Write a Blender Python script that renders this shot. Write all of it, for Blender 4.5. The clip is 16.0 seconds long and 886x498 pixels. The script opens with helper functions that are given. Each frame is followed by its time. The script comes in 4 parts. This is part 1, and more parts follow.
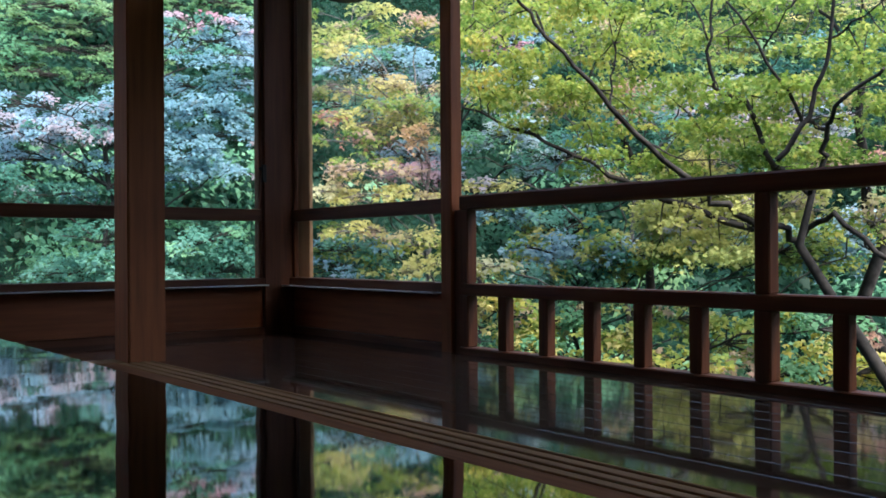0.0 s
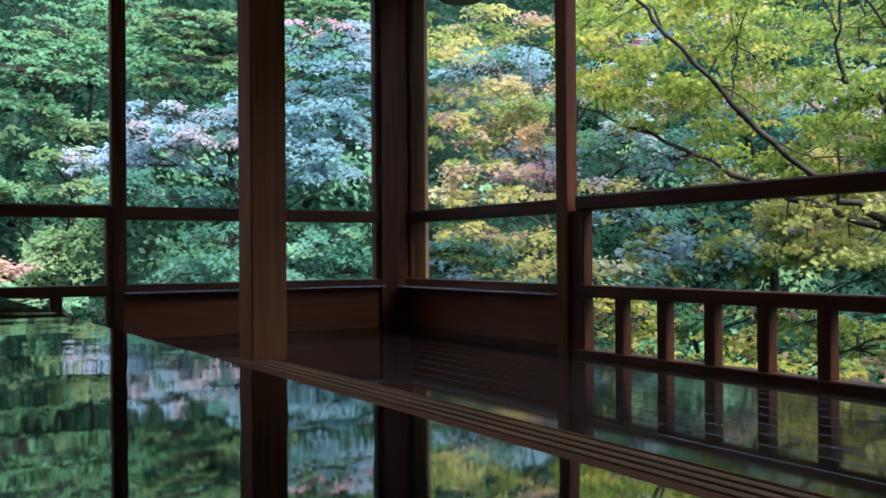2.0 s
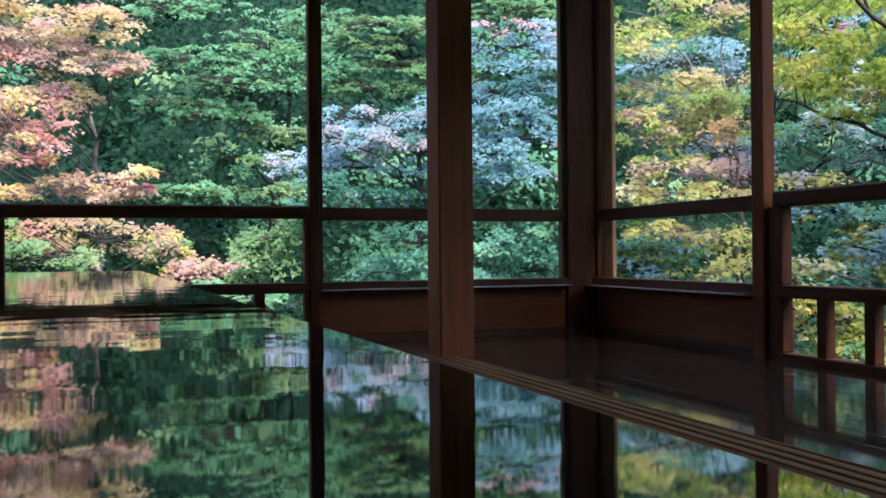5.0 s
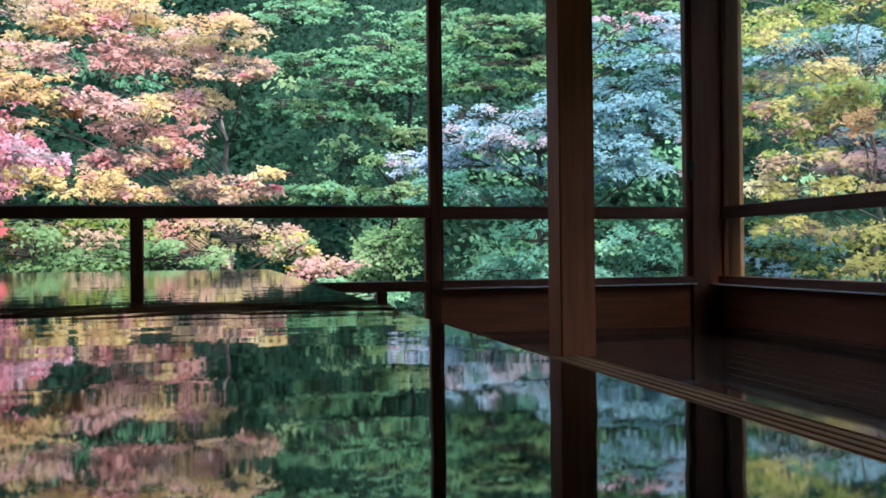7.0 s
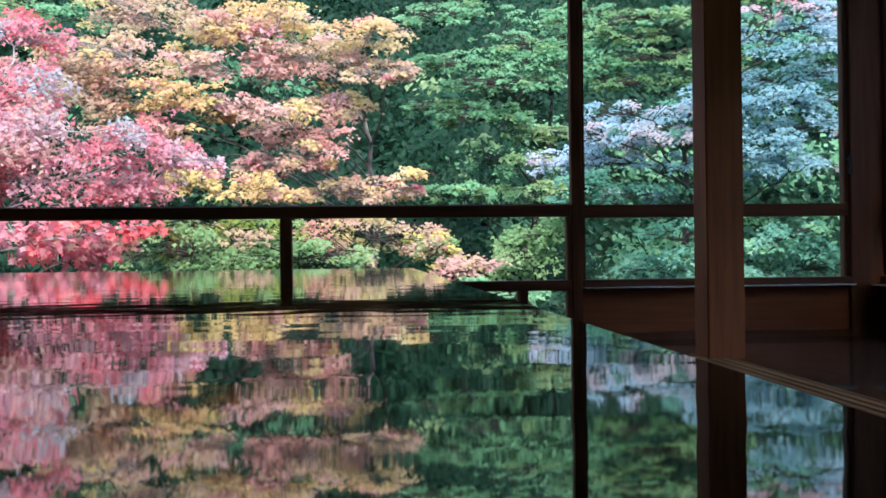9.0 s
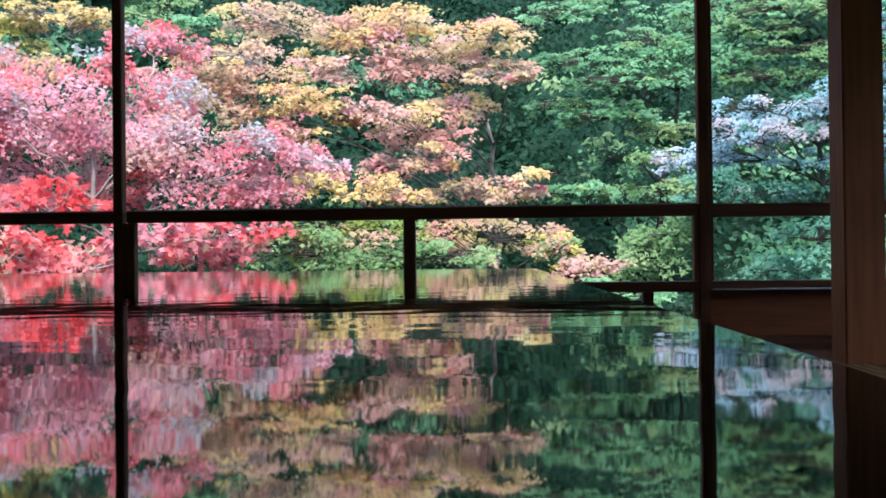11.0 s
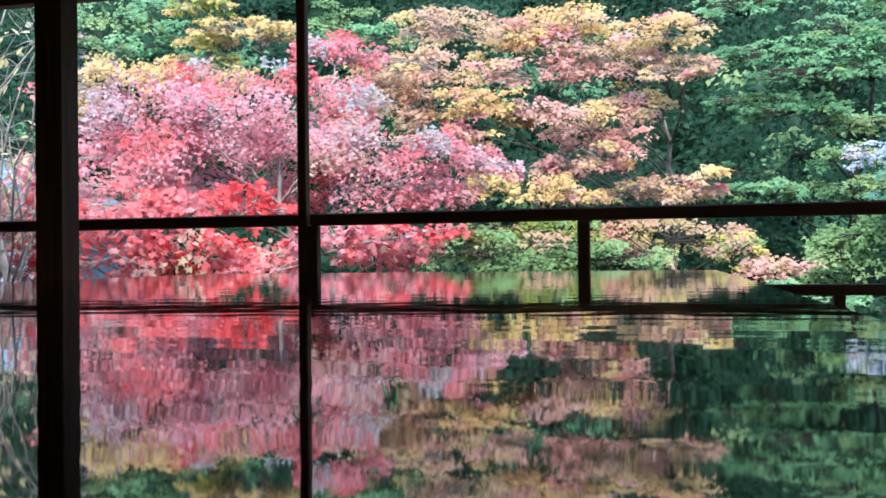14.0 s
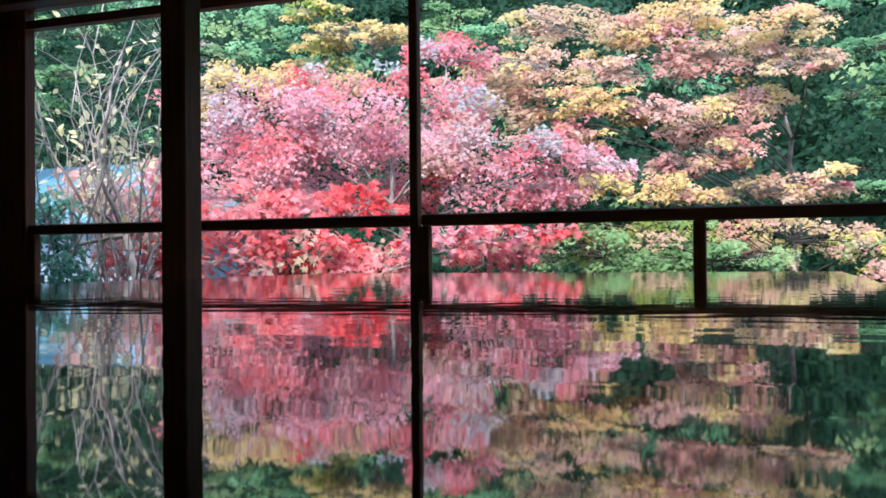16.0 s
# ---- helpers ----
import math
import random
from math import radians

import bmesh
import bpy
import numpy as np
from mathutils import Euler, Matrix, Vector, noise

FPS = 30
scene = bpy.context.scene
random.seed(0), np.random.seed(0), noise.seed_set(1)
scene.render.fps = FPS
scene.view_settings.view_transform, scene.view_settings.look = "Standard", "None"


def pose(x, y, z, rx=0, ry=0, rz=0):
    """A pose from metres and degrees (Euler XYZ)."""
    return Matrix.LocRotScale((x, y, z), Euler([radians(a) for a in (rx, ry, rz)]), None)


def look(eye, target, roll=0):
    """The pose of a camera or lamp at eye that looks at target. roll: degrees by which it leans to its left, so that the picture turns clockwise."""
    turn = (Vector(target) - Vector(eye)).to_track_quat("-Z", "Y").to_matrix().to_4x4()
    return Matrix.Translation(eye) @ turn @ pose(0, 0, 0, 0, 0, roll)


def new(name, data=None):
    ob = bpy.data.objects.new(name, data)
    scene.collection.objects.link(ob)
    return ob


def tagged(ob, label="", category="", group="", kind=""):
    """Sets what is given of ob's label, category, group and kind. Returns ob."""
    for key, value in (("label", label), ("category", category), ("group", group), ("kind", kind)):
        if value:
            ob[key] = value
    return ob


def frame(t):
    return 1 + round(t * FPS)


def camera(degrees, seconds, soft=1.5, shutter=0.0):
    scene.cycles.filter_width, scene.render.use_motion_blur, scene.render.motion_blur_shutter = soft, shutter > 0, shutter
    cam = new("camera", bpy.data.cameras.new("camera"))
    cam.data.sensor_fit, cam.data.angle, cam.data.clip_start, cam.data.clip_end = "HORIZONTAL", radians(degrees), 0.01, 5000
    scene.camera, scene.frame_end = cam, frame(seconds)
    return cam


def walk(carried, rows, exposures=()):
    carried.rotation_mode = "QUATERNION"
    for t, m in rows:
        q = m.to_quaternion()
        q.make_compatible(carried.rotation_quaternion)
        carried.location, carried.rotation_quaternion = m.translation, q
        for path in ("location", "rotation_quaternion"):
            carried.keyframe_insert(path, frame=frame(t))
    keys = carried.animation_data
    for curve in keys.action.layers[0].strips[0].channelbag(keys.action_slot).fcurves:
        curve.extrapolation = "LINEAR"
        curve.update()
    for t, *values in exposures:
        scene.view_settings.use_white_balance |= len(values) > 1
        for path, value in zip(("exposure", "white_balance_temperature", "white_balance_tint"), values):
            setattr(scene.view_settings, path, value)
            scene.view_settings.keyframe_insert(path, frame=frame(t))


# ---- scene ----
cam = camera(50.59, 16.0, soft=1.7)
EYE = (0.0, 0.0, 0.456)
# seconds, yaw, pitch, roll: a slow pan from where the camera rests just above the table
PATH = [
    (0.0, -38.758, 0.138, 0.358),
    (0.5, -37.203, 0.162, 0.373),
    (1.0, -35.445, 0.202, 0.384),
    (1.5, -33.523, 0.226, 0.401),
    (2.0, -31.742, 0.258, 0.422),
    (2.5, -30.038, 0.276, 0.41),
    (3.0, -28.235, 0.3, 0.425),
    (3.5, -26.375, 0.311, 0.439),
    (4.0, -24.37, 0.31, 0.441),
    (6.5, -14.864, 0.235, 0.595),
    (7.0, -13.082, 0.247, 0.612),
    (7.5, -11.121, 0.239, 0.614),
    (8.0, -8.957, 0.249, 0.615),
    (8.5, -6.713, 0.265, 0.661),
    (9.0, -4.492, 0.277, 0.641),
    (11.5, 4.584, 0.413, 0.668),
    (12.0, 6.206, 0.448, 0.677),
    (12.5, 7.945, 0.485, 0.644),
    (13.0, 9.781, 0.522, 0.646),
    (13.5, 11.729, 0.541, 0.654),
    (14.0, 13.531, 0.575, 0.66),
    (14.5, 15.159, 0.599, 0.658),
    (15.0, 16.766, 0.624, 0.597),
    (15.5, 18.576, 0.643, 0.571),
    (16.0, 20.291, 0.658, 0.529),
]
# the lens swings a few millimetres round its stand as it turns
walk(cam, [(t, pose(0.0035 - 0.00044 * t, EYE[1], EYE[2], 90 + pitch, roll, yaw)) for t, yaw, pitch, roll in PATH])

# ---- world, sun, exposure ----
SUN_ELEV, SUN_AZ = radians(60), radians(178)  # azimuth from +y, clockwise
world = bpy.data.worlds.new("world")
scene.world = world
world.use_nodes = True
wn = world.node_tree.nodes
sky = wn.new("ShaderNodeTexSky")
sky.sky_type = "NISHITA"
sky.sun_disc = False
sky.sun_elevation, sky.sun_rotation = SUN_ELEV, SUN_AZ
world.node_tree.links.new(sky.outputs[0], wn["Background"].inputs[0])
wn["Background"].inputs[1].default_value = 0.15
sun = new("sun", bpy.data.lights.new("sun", "SUN"))
sun.data.energy, sun.data.angle, sun.data.color = 1.5, radians(30), (1.0, 0.95, 0.87)
sun_dir = Vector((math.sin(SUN_AZ) * math.cos(SUN_ELEV), math.cos(SUN_AZ) * math.cos(SUN_ELEV), math.sin(SUN_ELEV)))
sun.matrix_world = look(sun_dir * 40, (0, 0, 0))
scene.view_settings.exposure = 2.84


# ---- materials ----
def material(name):
    m = bpy.data.materials.new(name)
    m.use_nodes = True
    nt = m.node_tree
    return m, nt, nt.nodes["Principled BSDF"]


def ramp_node(nt, stops):
    r = nt.nodes.new("ShaderNodeValToRGB")
    while len(r.color_ramp.elements) < len(stops):
        r.color_ramp.elements.new(0.5)
    for e, (p, c) in zip(r.color_ramp.elements, stops):
        e.position, e.color = p, (*c, 1)
    return r


def wood(name, dark, light, rough=0.55, along="Z", scale=1.0, bump=0.15, vary=0.0, spread=(0.08, 0.12), specular=0.2):
    """Straight-grained timber, grain along one axis of the object's own space."""
    m, nt, b = material(name)
    n, l = nt.nodes, nt.links
    tc = n.new("ShaderNodeTexCoord")
    mp = n.new("ShaderNodeMapping")
    stretch = {"X": (0.06, 1, 1), "Y": (1, 0.06, 1), "Z": (1, 1, 0.06)}[along]
    mp.inputs["Scale"].default_value = [s * 38 * scale for s in stretch]
    l.new(tc.outputs["Object"], mp.inputs[0])
    g = n.new("ShaderNodeTexNoise")
    g.inputs["Scale"].default_value, g.inputs["Detail"].default_value = 1.0, 6
    l.new(mp.outputs[0], g.inputs["Vector"])
    big = n.new("ShaderNodeTexNoise")
    big.inputs["Scale"].default_value, big.inputs["Detail"].default_value = 2.3, 4
    l.new(tc.outputs["Object"], big.inputs["Vector"])
    mix = n.new("ShaderNodeMath")
    mix.operation = "MULTIPLY_ADD"
    mix.inputs[1].default_value = 0.65
    l.new(g.outputs[0], mix.inputs[0])
    half = n.new("ShaderNodeMath")
    half.operation = "MULTIPLY"
    half.inputs[1].default_value = 0.35
    l.new(big.outputs[0], half.inputs[0])
    l.new(half.outputs[0], mix.inputs[2])
    r = ramp_node(nt, [(0.3, dark), (0.7, light)])
    l.new(mix.outputs[0], r.inputs[0])
    out = r.outputs[0]
    if vary:
        oi = n.new("ShaderNodeObjectInfo")
        hsv = n.new("ShaderNodeHueSaturation")
        mr = n.new("ShaderNodeMapRange")
        mr.inputs["To Min"].default_value, mr.inputs["To Max"].default_value = 1 - vary, 1 + vary
        l.new(oi.outputs["Random"], mr.inputs[0])
        l.new(mr.outputs[0], hsv.inputs["Value"])
        l.new(out, hsv.inputs["Color"])
        out = hsv.outputs[0]
    l.new(out, b.inputs["Base Color"])
    b.inputs["Specular IOR Level"].default_value = specular
    rr = n.new("ShaderNodeMapRange")
    rr.inputs["To Min"].default_value, rr.inputs["To Max"].default_value = rough - spread[0], rough + spread[1]
    l.new(big.outputs[0], rr.inputs[0])
    l.new(rr.outputs[0], b.inputs["Roughness"])
    bp = n.new("ShaderNodeBump")
    bp.inputs["Strength"].default_value, bp.inputs["Distance"].default_value = bump, 0.002
    l.new(g.outputs[0], bp.inputs["Height"])
    l.new(bp.outputs[0], b.inputs["Normal"])
    return m


DARK = ((0.060, 0.020, 0.010), (0.17, 0.058, 0.024))
wood_z = wood("dark_wood_upright", *DARK, along="Z")
wood_x = wood("dark_wood_along_x", *DARK, along="X")
wood_y = wood("dark_wood_along_y", *DARK, along="Y")
warm_z = wood("red_brown_wood", (0.17, 0.050, 0.018), (0.36, 0.110, 0.036), along="Z")
board_wood = wood("inner_board_wood", (0.08, 0.028, 0.012), (0.19, 0.072, 0.028), rough=0.8, along="Y", specular=0.02)
panel_wood_x = wood("panel_wood_x", (0.17, 0.050, 0.020), (0.34, 0.104, 0.040), along="X", rough=0.5)
panel_wood_y = wood("panel_wood_y", (0.17, 0.050, 0.020), (0.34, 0.104, 0.040), along="Y", rough=0.5)
plank_wood = wood("veranda_plank_wood", (0.018, 0.010, 0.007), (0.055, 0.030, 0.018), rough=0.045, along="Y", bump=0.02, vary=0.35, spread=(0.02, 0.035), specular=0.42)
plank_wood_x = wood("veranda_plank_wood_x", (0.018, 0.010, 0.007), (0.055, 0.030, 0.018), rough=0.045, along="X", bump=0.02, vary=0.35, spread=(0.02, 0.035), specular=0.42)
sill_wood = wood("sill_wood", (0.13, 0.058, 0.022), (0.27, 0.135, 0.055), rough=0.7, along="Y", bump=0.1, specular=0.03)
ceiling_wood = wood("ceiling_wood", (0.22, 0.14, 0.08), (0.36, 0.23, 0.14), along="X", rough=0.6)


def plain(name, c1, c2, rough=0.8, scale=6.0, bump=0.1, metallic=0.0, specular=0.5):
    m, nt, b = material(name)
    n, l = nt.nodes, nt.links
    tc = n.new("ShaderNodeTexCoord")
    t = n.new("ShaderNodeTexNoise")
    t.inputs["Scale"].default_value, t.inputs["Detail"].default_value = scale, 8
    l.new(tc.outputs["Object"], t.inputs["Vector"])
    r = ramp_node(nt, [(0.35, c1), (0.65, c2)])
    l.new(t.outputs[0], r.inputs[0])
    l.new(r.outputs[0], b.inputs["Base Color"])
    b.inputs["Roughness"].default_value, b.inputs["Metallic"].default_value = rough, metallic
    b.inputs["Specular IOR Level"].default_value = specular
    bp = n.new("ShaderNodeBump")
    bp.inputs["Strength"].default_value, bp.inputs["Distance"].default_value = bump, 0.01
    l.new(t.outputs[0], bp.inputs["Height"])
    l.new(bp.outputs[0], b.inputs["Normal"])
    return m


plaster = plain("earthen_plaster", (0.55, 0.46, 0.35), (0.66, 0.56, 0.43), rough=0.9, scale=14)
tatami = plain("tatami_straw", (0.46, 0.41, 0.24), (0.56, 0.50, 0.31), rough=0.8, scale=30)
# near-black: the shade in the gaps under the trees is put into the ground colour
soil = plain("shaded_leafy_ground", (0.004, 0.012, 0.007), (0.012, 0.028, 0.016), rough=0.95, scale=0.8, bump=0.5, specular=0.0)
iron = plain("dark_iron", (0.02, 0.02, 0.02), (0.05, 0.045, 0.04), rough=0.5, scale=20, metallic=0.8)
pale_blue_board = plain("pale_blue_painted_board", (0.20, 0.27, 0.33), (0.27, 0.34, 0.40), rough=0.8, scale=4, specular=0.1)
pale_blue_metal = plain("pale_blue_metal_roofing", (0.09, 0.23, 0.31), (0.13, 0.29, 0.38), rough=0.85, scale=3, specular=0.1)
# glossy and pale: the sky's glint along the sill ledge is put into the colour
glint_edge = plain("sill_glint_pale", (0.45, 0.42, 0.40), (0.6, 0.57, 0.55), rough=0.16, scale=20, bump=0.02)
# brown lightened to stand in for daylight and reflections on the corner board
daylit_corner = wood("daylit_corner_wood", (0.32, 0.15, 0.07), (0.50, 0.27, 0.13), along="Z")


def lacquer():
    """Black lacquer, polished like a mirror, with the faint waves of a hand-rubbed top."""
    m, nt, b = material("black_lacquer")
    n, l = nt.nodes, nt.links
    b.inputs["Base Color"].default_value = (0.006, 0.006, 0.006, 1)
    b.inputs["IOR"].default_value = 2.75
    tc = n.new("ShaderNodeTexCoord")
    brushed = n.new("ShaderNodeMapping")
    brushed.inputs["Scale"].default_value = (0.6, 0.95, 1)
    l.new(tc.outputs["Object"], brushed.inputs[0])
    fine = n.new("ShaderNodeTexNoise")
    fine.inputs["Scale"].default_value, fine.inputs["Detail"].default_value = 50.0, 0.5
    l.new(brushed.outputs[0], fine.inputs["Vector"])
    wave = n.new("ShaderNodeTexNoise")
    wave.inputs["Scale"].default_value, wave.inputs["Detail"].default_value = 5.0, 0.5
    l.new(tc.outputs["Object"], wave.inputs["Vector"])
    b1 = n.new("ShaderNodeBump")
    b1.inputs["Strength"].default_value, b1.inputs["Distance"].default_value = 1.0, 0.0002
    l.new(wave.outputs[0], b1.inputs["Height"])
    bp = n.new("ShaderNodeBump")
    bp.inputs["Strength"].default_value, bp.inputs["Distance"].default_value = 1.0, 0.00010
    l.new(fine.outputs[0], bp.inputs["Height"])
    l.new(b1.outputs[0], bp.inputs["Normal"])
    l.new(bp.outputs[0], b.inputs["Normal"])
    smear = n.new("ShaderNodeTexNoise")
    smear.inputs["Scale"].default_value, smear.inputs["Detail"].default_value = 3.0, 5
    l.new(tc.outputs["Object"], smear.inputs["Vector"])
    r = n.new("ShaderNodeMapRange")
    r.inputs["To Min"].default_value, r.inputs["To Max"].default_value = 0.022, 0.036
    l.new(smear.outputs[0], r.inputs[0])
    l.new(r.outputs[0], b.inputs["Roughness"])
    return m


black_lacquer = lacquer()


def glass_pane():
    m, nt, b = material("window_glass")
    b.inputs["Transmission Weight"].default_value = 1.0
    b.inputs["Roughness"].default_value = 0.0
    b.inputs["IOR"].default_value = 1.45
    b.inputs["Base Color"].default_value = (0.96, 0.985, 0.98, 1)
    return m


window_glass = glass_pane()


def leaf_material(name, stops, patch=0.5, gloss=0.5, through_light=0.58, own=0.22):
    """Leaves: each one takes its own tint, drifting with the spray that it belongs to."""
    m, nt, b = material(name)
    n, l = nt.nodes, nt.links
    geo = n.new("ShaderNodeNewGeometry")
    t = n.new("ShaderNodeTexNoise")
    t.inputs["Scale"].default_value, t.inputs["Detail"].default_value = patch, 3
    l.new(geo.outputs["Position"], t.inputs["Vector"])
    a = n.new("ShaderNodeMapRange")
    a.inputs["From Min"].default_value, a.inputs["From Max"].default_value = 0.3, 0.7
    l.new(t.outputs[0], a.inputs[0])
    mix = n.new("ShaderNodeMix")
    mix.inputs[0].default_value = own
    l.new(a.outputs[0], mix.inputs[2])
    l.new(geo.outputs["Random Per Island"], mix.inputs[3])
    r = ramp_node(nt, stops)
    l.new(mix.outputs[0], r.inputs[0])
    l.new(r.outputs[0], b.inputs["Base Color"])
    b.inputs["Roughness"].default_value = gloss
    b.inputs["Specular IOR Level"].default_value = 0.12
    tr = n.new("ShaderNodeBsdfTranslucent")
    l.new(r.outputs[0], tr.inputs[0])
    ms = n.new("ShaderNodeMixShader")
    ms.inputs[0].default_value = through_light
    l.new(b.outputs[0], ms.inputs[1])
    l.new(tr.outputs[0], ms.inputs[2])
    l.new(ms.outputs[0], n["Material Output"].inputs[0])
    return m


LEAF = {
    "pink": leaf_material("pink_red_leaves", [(0.1, (0.57, 0.07, 0.09)), (0.35, (0.61, 0.18, 0.215)), (0.6, (0.63, 0.29, 0.335)), (0.9, (0.64, 0.47, 0.52))], 0.9),
    "red": leaf_material("red_leaves", [(0.1, (0.58, 0.05, 0.06)), (0.5, (0.64, 0.15, 0.165)), (0.9, (0.66, 0.35, 0.385))], 0.9),
    "mauve": leaf_material("mauve_pink_leaves", [(0.1, (0.48, 0.12, 0.15)), (0.5, (0.56, 0.27, 0.31)), (0.9, (0.60, 0.46, 0.51))], 0.9),
    "blush": leaf_material("blush_leaves", [(0.1, (0.26, 0.36, 0.37)), (0.5, (0.44, 0.38, 0.41)), (0.9, (0.56, 0.36, 0.38))], 0.9),
    "gold": leaf_material("gold_pink_leaves", [(0.1, (0.44, 0.215, 0.17)), (0.35, (0.475, 0.335, 0.25)), (0.6, (0.48, 0.385, 0.215)), (0.9, (0.48, 0.435, 0.165))], 0.9),
    "orange": leaf_material("orange_leaves", [(0.1, (0.50, 0.28, 0.17)), (0.5, (0.55, 0.41, 0.19)), (0.9, (0.55, 0.48, 0.20))], 0.8),
    "green": leaf_material("green_leaves", [(0.1, (0.048, 0.135, 0.066)), (0.5, (0.125, 0.295, 0.152)), (0.9, (0.26, 0.48, 0.27))], 0.6),
    "olive": leaf_material("olive_green_leaves", [(0.1, (0.078, 0.175, 0.075)), (0.5, (0.17, 0.30, 0.13)), (0.9, (0.31, 0.415, 0.205))], 0.6),
    "blue": leaf_material("blue_green_leaves", [(0.1, (0.11, 0.26, 0.275)), (0.5, (0.245, 0.405, 0.46)), (0.8, (0.38, 0.50, 0.60)), (0.97, (0.58, 0.50, 0.61))], 0.8),
    "lime": leaf_material("yellow_green_leaves", [(0.1, (0.085, 0.18, 0.04)), (0.45, (0.21, 0.30, 0.075)), (0.75, (0.38, 0.39, 0.09)), (0.95, (0.58, 0.44, 0.10))], 0.8, own=0.5),
    "yellow": leaf_material("yellow_leaves", [(0.1, (0.28, 0.34, 0.11)), (0.5, (0.49, 0.47, 0.16)), (0.9, (0.62, 0.52, 0.21))], 0.8),
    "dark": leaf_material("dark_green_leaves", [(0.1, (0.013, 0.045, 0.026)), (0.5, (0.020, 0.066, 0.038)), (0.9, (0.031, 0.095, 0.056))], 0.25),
    "pale": leaf_material("pale_blue_white_leaves", [(0.1, (0.24, 0.36, 0.36)), (0.5, (0.42, 0.53, 0.54)), (0.9, (0.58, 0.64, 0.65))], 0.9),
    "spring": leaf_material("fresh_green_leaves", [(0.1, (0.06, 0.13, 0.025)), (0.5, (0.175, 0.265, 0.05)), (0.9, (0.36, 0.38, 0.08))], 0.8, own=0.5),
    "salmon": leaf_material("salmon_pink_leaves", [(0.1, (0.44, 0.18, 0.16)), (0.4, (0.52, 0.30, 0.26)), (0.7, (0.56, 0.38, 0.34)), (0.95, (0.57, 0.45, 0.28))], 1.1),
    "rose": leaf_material("rose_tipped_leaves", [(0.1, (0.5, 0.2, 0.24)), (0.5, (0.56, 0.36, 0.40)), (0.9, (0.5, 0.52, 0.54))], 1.2),
    "teal": leaf_material("blue_green_shrub_leaves", [(0.1, (0.045, 0.145, 0.10)), (0.5, (0.105, 0.28, 0.20)), (0.9, (0.21, 0.41, 0.33))], 0.9),
    "cream": leaf_material("cream_yellow_leaves", [(0.1, (0.45, 0.42, 0.2)), (0.9, (0.75, 0.72, 0.5))], 1.0),
}
bark = plain("dark_bark", (0.012, 0.011, 0.010), (0.045, 0.040, 0.035), rough=0.9, scale=9, bump=0.6, specular=0.1)
grey_bark = plain("grey_brown_bark", (0.07, 0.06, 0.055), (0.16, 0.14, 0.13), rough=0.9, scale=9, bump=0.5)
twig_bark = plain("weathered_twig_bark", (0.14, 0.13, 0.125), (0.28, 0.26, 0.25), rough=0.85, scale=9, bump=0.4, specular=0.1)


# ---- building helpers ----
def mesh_object(name, bm, mat, parent=None):
    me = bpy.data.meshes.new(name)
    bm.to_mesh(me)
    bm.free()
    me.materials.append(mat)
    ob = new(name, me)
    if parent:
        ob.parent = parent
    return ob


def part(name, bm, mat, parent, label=""):
    return tagged(mesh_object(name, bm, mat, parent), label)


def box(x0, x1, y0, y1, z0, z1, bevel=0.003, seg=1):
    bm = bmesh.new()
    bmesh.ops.create_cube(bm, size=1)
    for v in bm.verts:
        v.co = Vector((x0 + (v.co.x + 0.5) * (x1 - x0), y0 + (v.co.y + 0.5) * (y1 - y0), z0 + (v.co.z + 0.5) * (z1 - z0)))
    if bevel:
        bmesh.ops.bevel(bm, geom=bm.edges[:], offset=bevel, segments=seg, affect="EDGES")
    return bm


def thing(name, label, category, group="", kind="", at=(0, 0, 0)):
    ob = tagged(new(name), label, category, group, kind)
    ob.location = at
    return ob


def tube(bm, pts, radii, sides=6):
    """A tapered limb along pts."""
    rings = []
    prev = Vector((0.31, 0.17, 0.93))
    for i, p in enumerate(pts):
        d = (Vector(pts[min(i + 1, len(pts) - 1)]) - Vector(pts[max(i - 1, 0)])).normalized()
        a = prev - d * prev.dot(d)
        a = a.normalized() if a.length > 1e-3 else d.orthogonal().normalized()
        prev = a
        b = d.cross(a)
        rings.append([bm.verts.new(Vector(p) + radii[i] * (math.cos(k * math.tau / sides) * a + math.sin(k * math.tau / sides) * b)) for k in range(sides)])
    for r, s in zip(rings, rings[1:]):
        for k in range(sides):
            bm.faces.new((r[k], r[(k + 1) % sides], s[(k + 1) % sides], s[k])).smooth = True
    bm.faces.new(rings[-1])
    return bm


# ---- the building ----
N, E = 4.74, 2.68        # planes of the north and east railings
RAIL_TOP, RAIL_LOW = 0.705, 0.640
MID_TOP, MID_LOW = 0.313, 0.259
FOOT_TOP = 0.030
LINTEL = 1.97

floor = thing("floor", "glossy dark wooden veranda floor of long planks", "floor", kind="structure")
part("subfloor", box(-7.0, E + 0.12, -3.0, N + 0.12, -0.16, -0.025, 0), plank_wood, floor)
tagged(mesh_object("tatami_floor", box(-7.0, 1.14, -3.0, 3.79, -0.024, -0.004, 0), tatami), "straw tatami floor of the dim room", "floor", kind="structure")

# grooved threshold on which the sliding doors would run
sill = thing("threshold", "worn brown wooden threshold with sliding-door grooves", "threshold", kind="structure")
part("sill_board", box(1.352, 1.498, -3.0, 3.79, -0.024, -0.004, 0), sill_wood, sill)
part("inner_board", box(1.142, 1.350, -3.0, 3.79, -0.024, 0.008, 0.003), board_wood, sill, "dark plain board inside the grooves")
for x0, x1 in ((1.353, 1.385), (1.397, 1.428), (1.440, 1.474), (1.485, 1.498)):
    part("ridge", box(x0, x1, -3.0, 3.79, -0.004, 0.010, 0.003), sill_wood, sill)
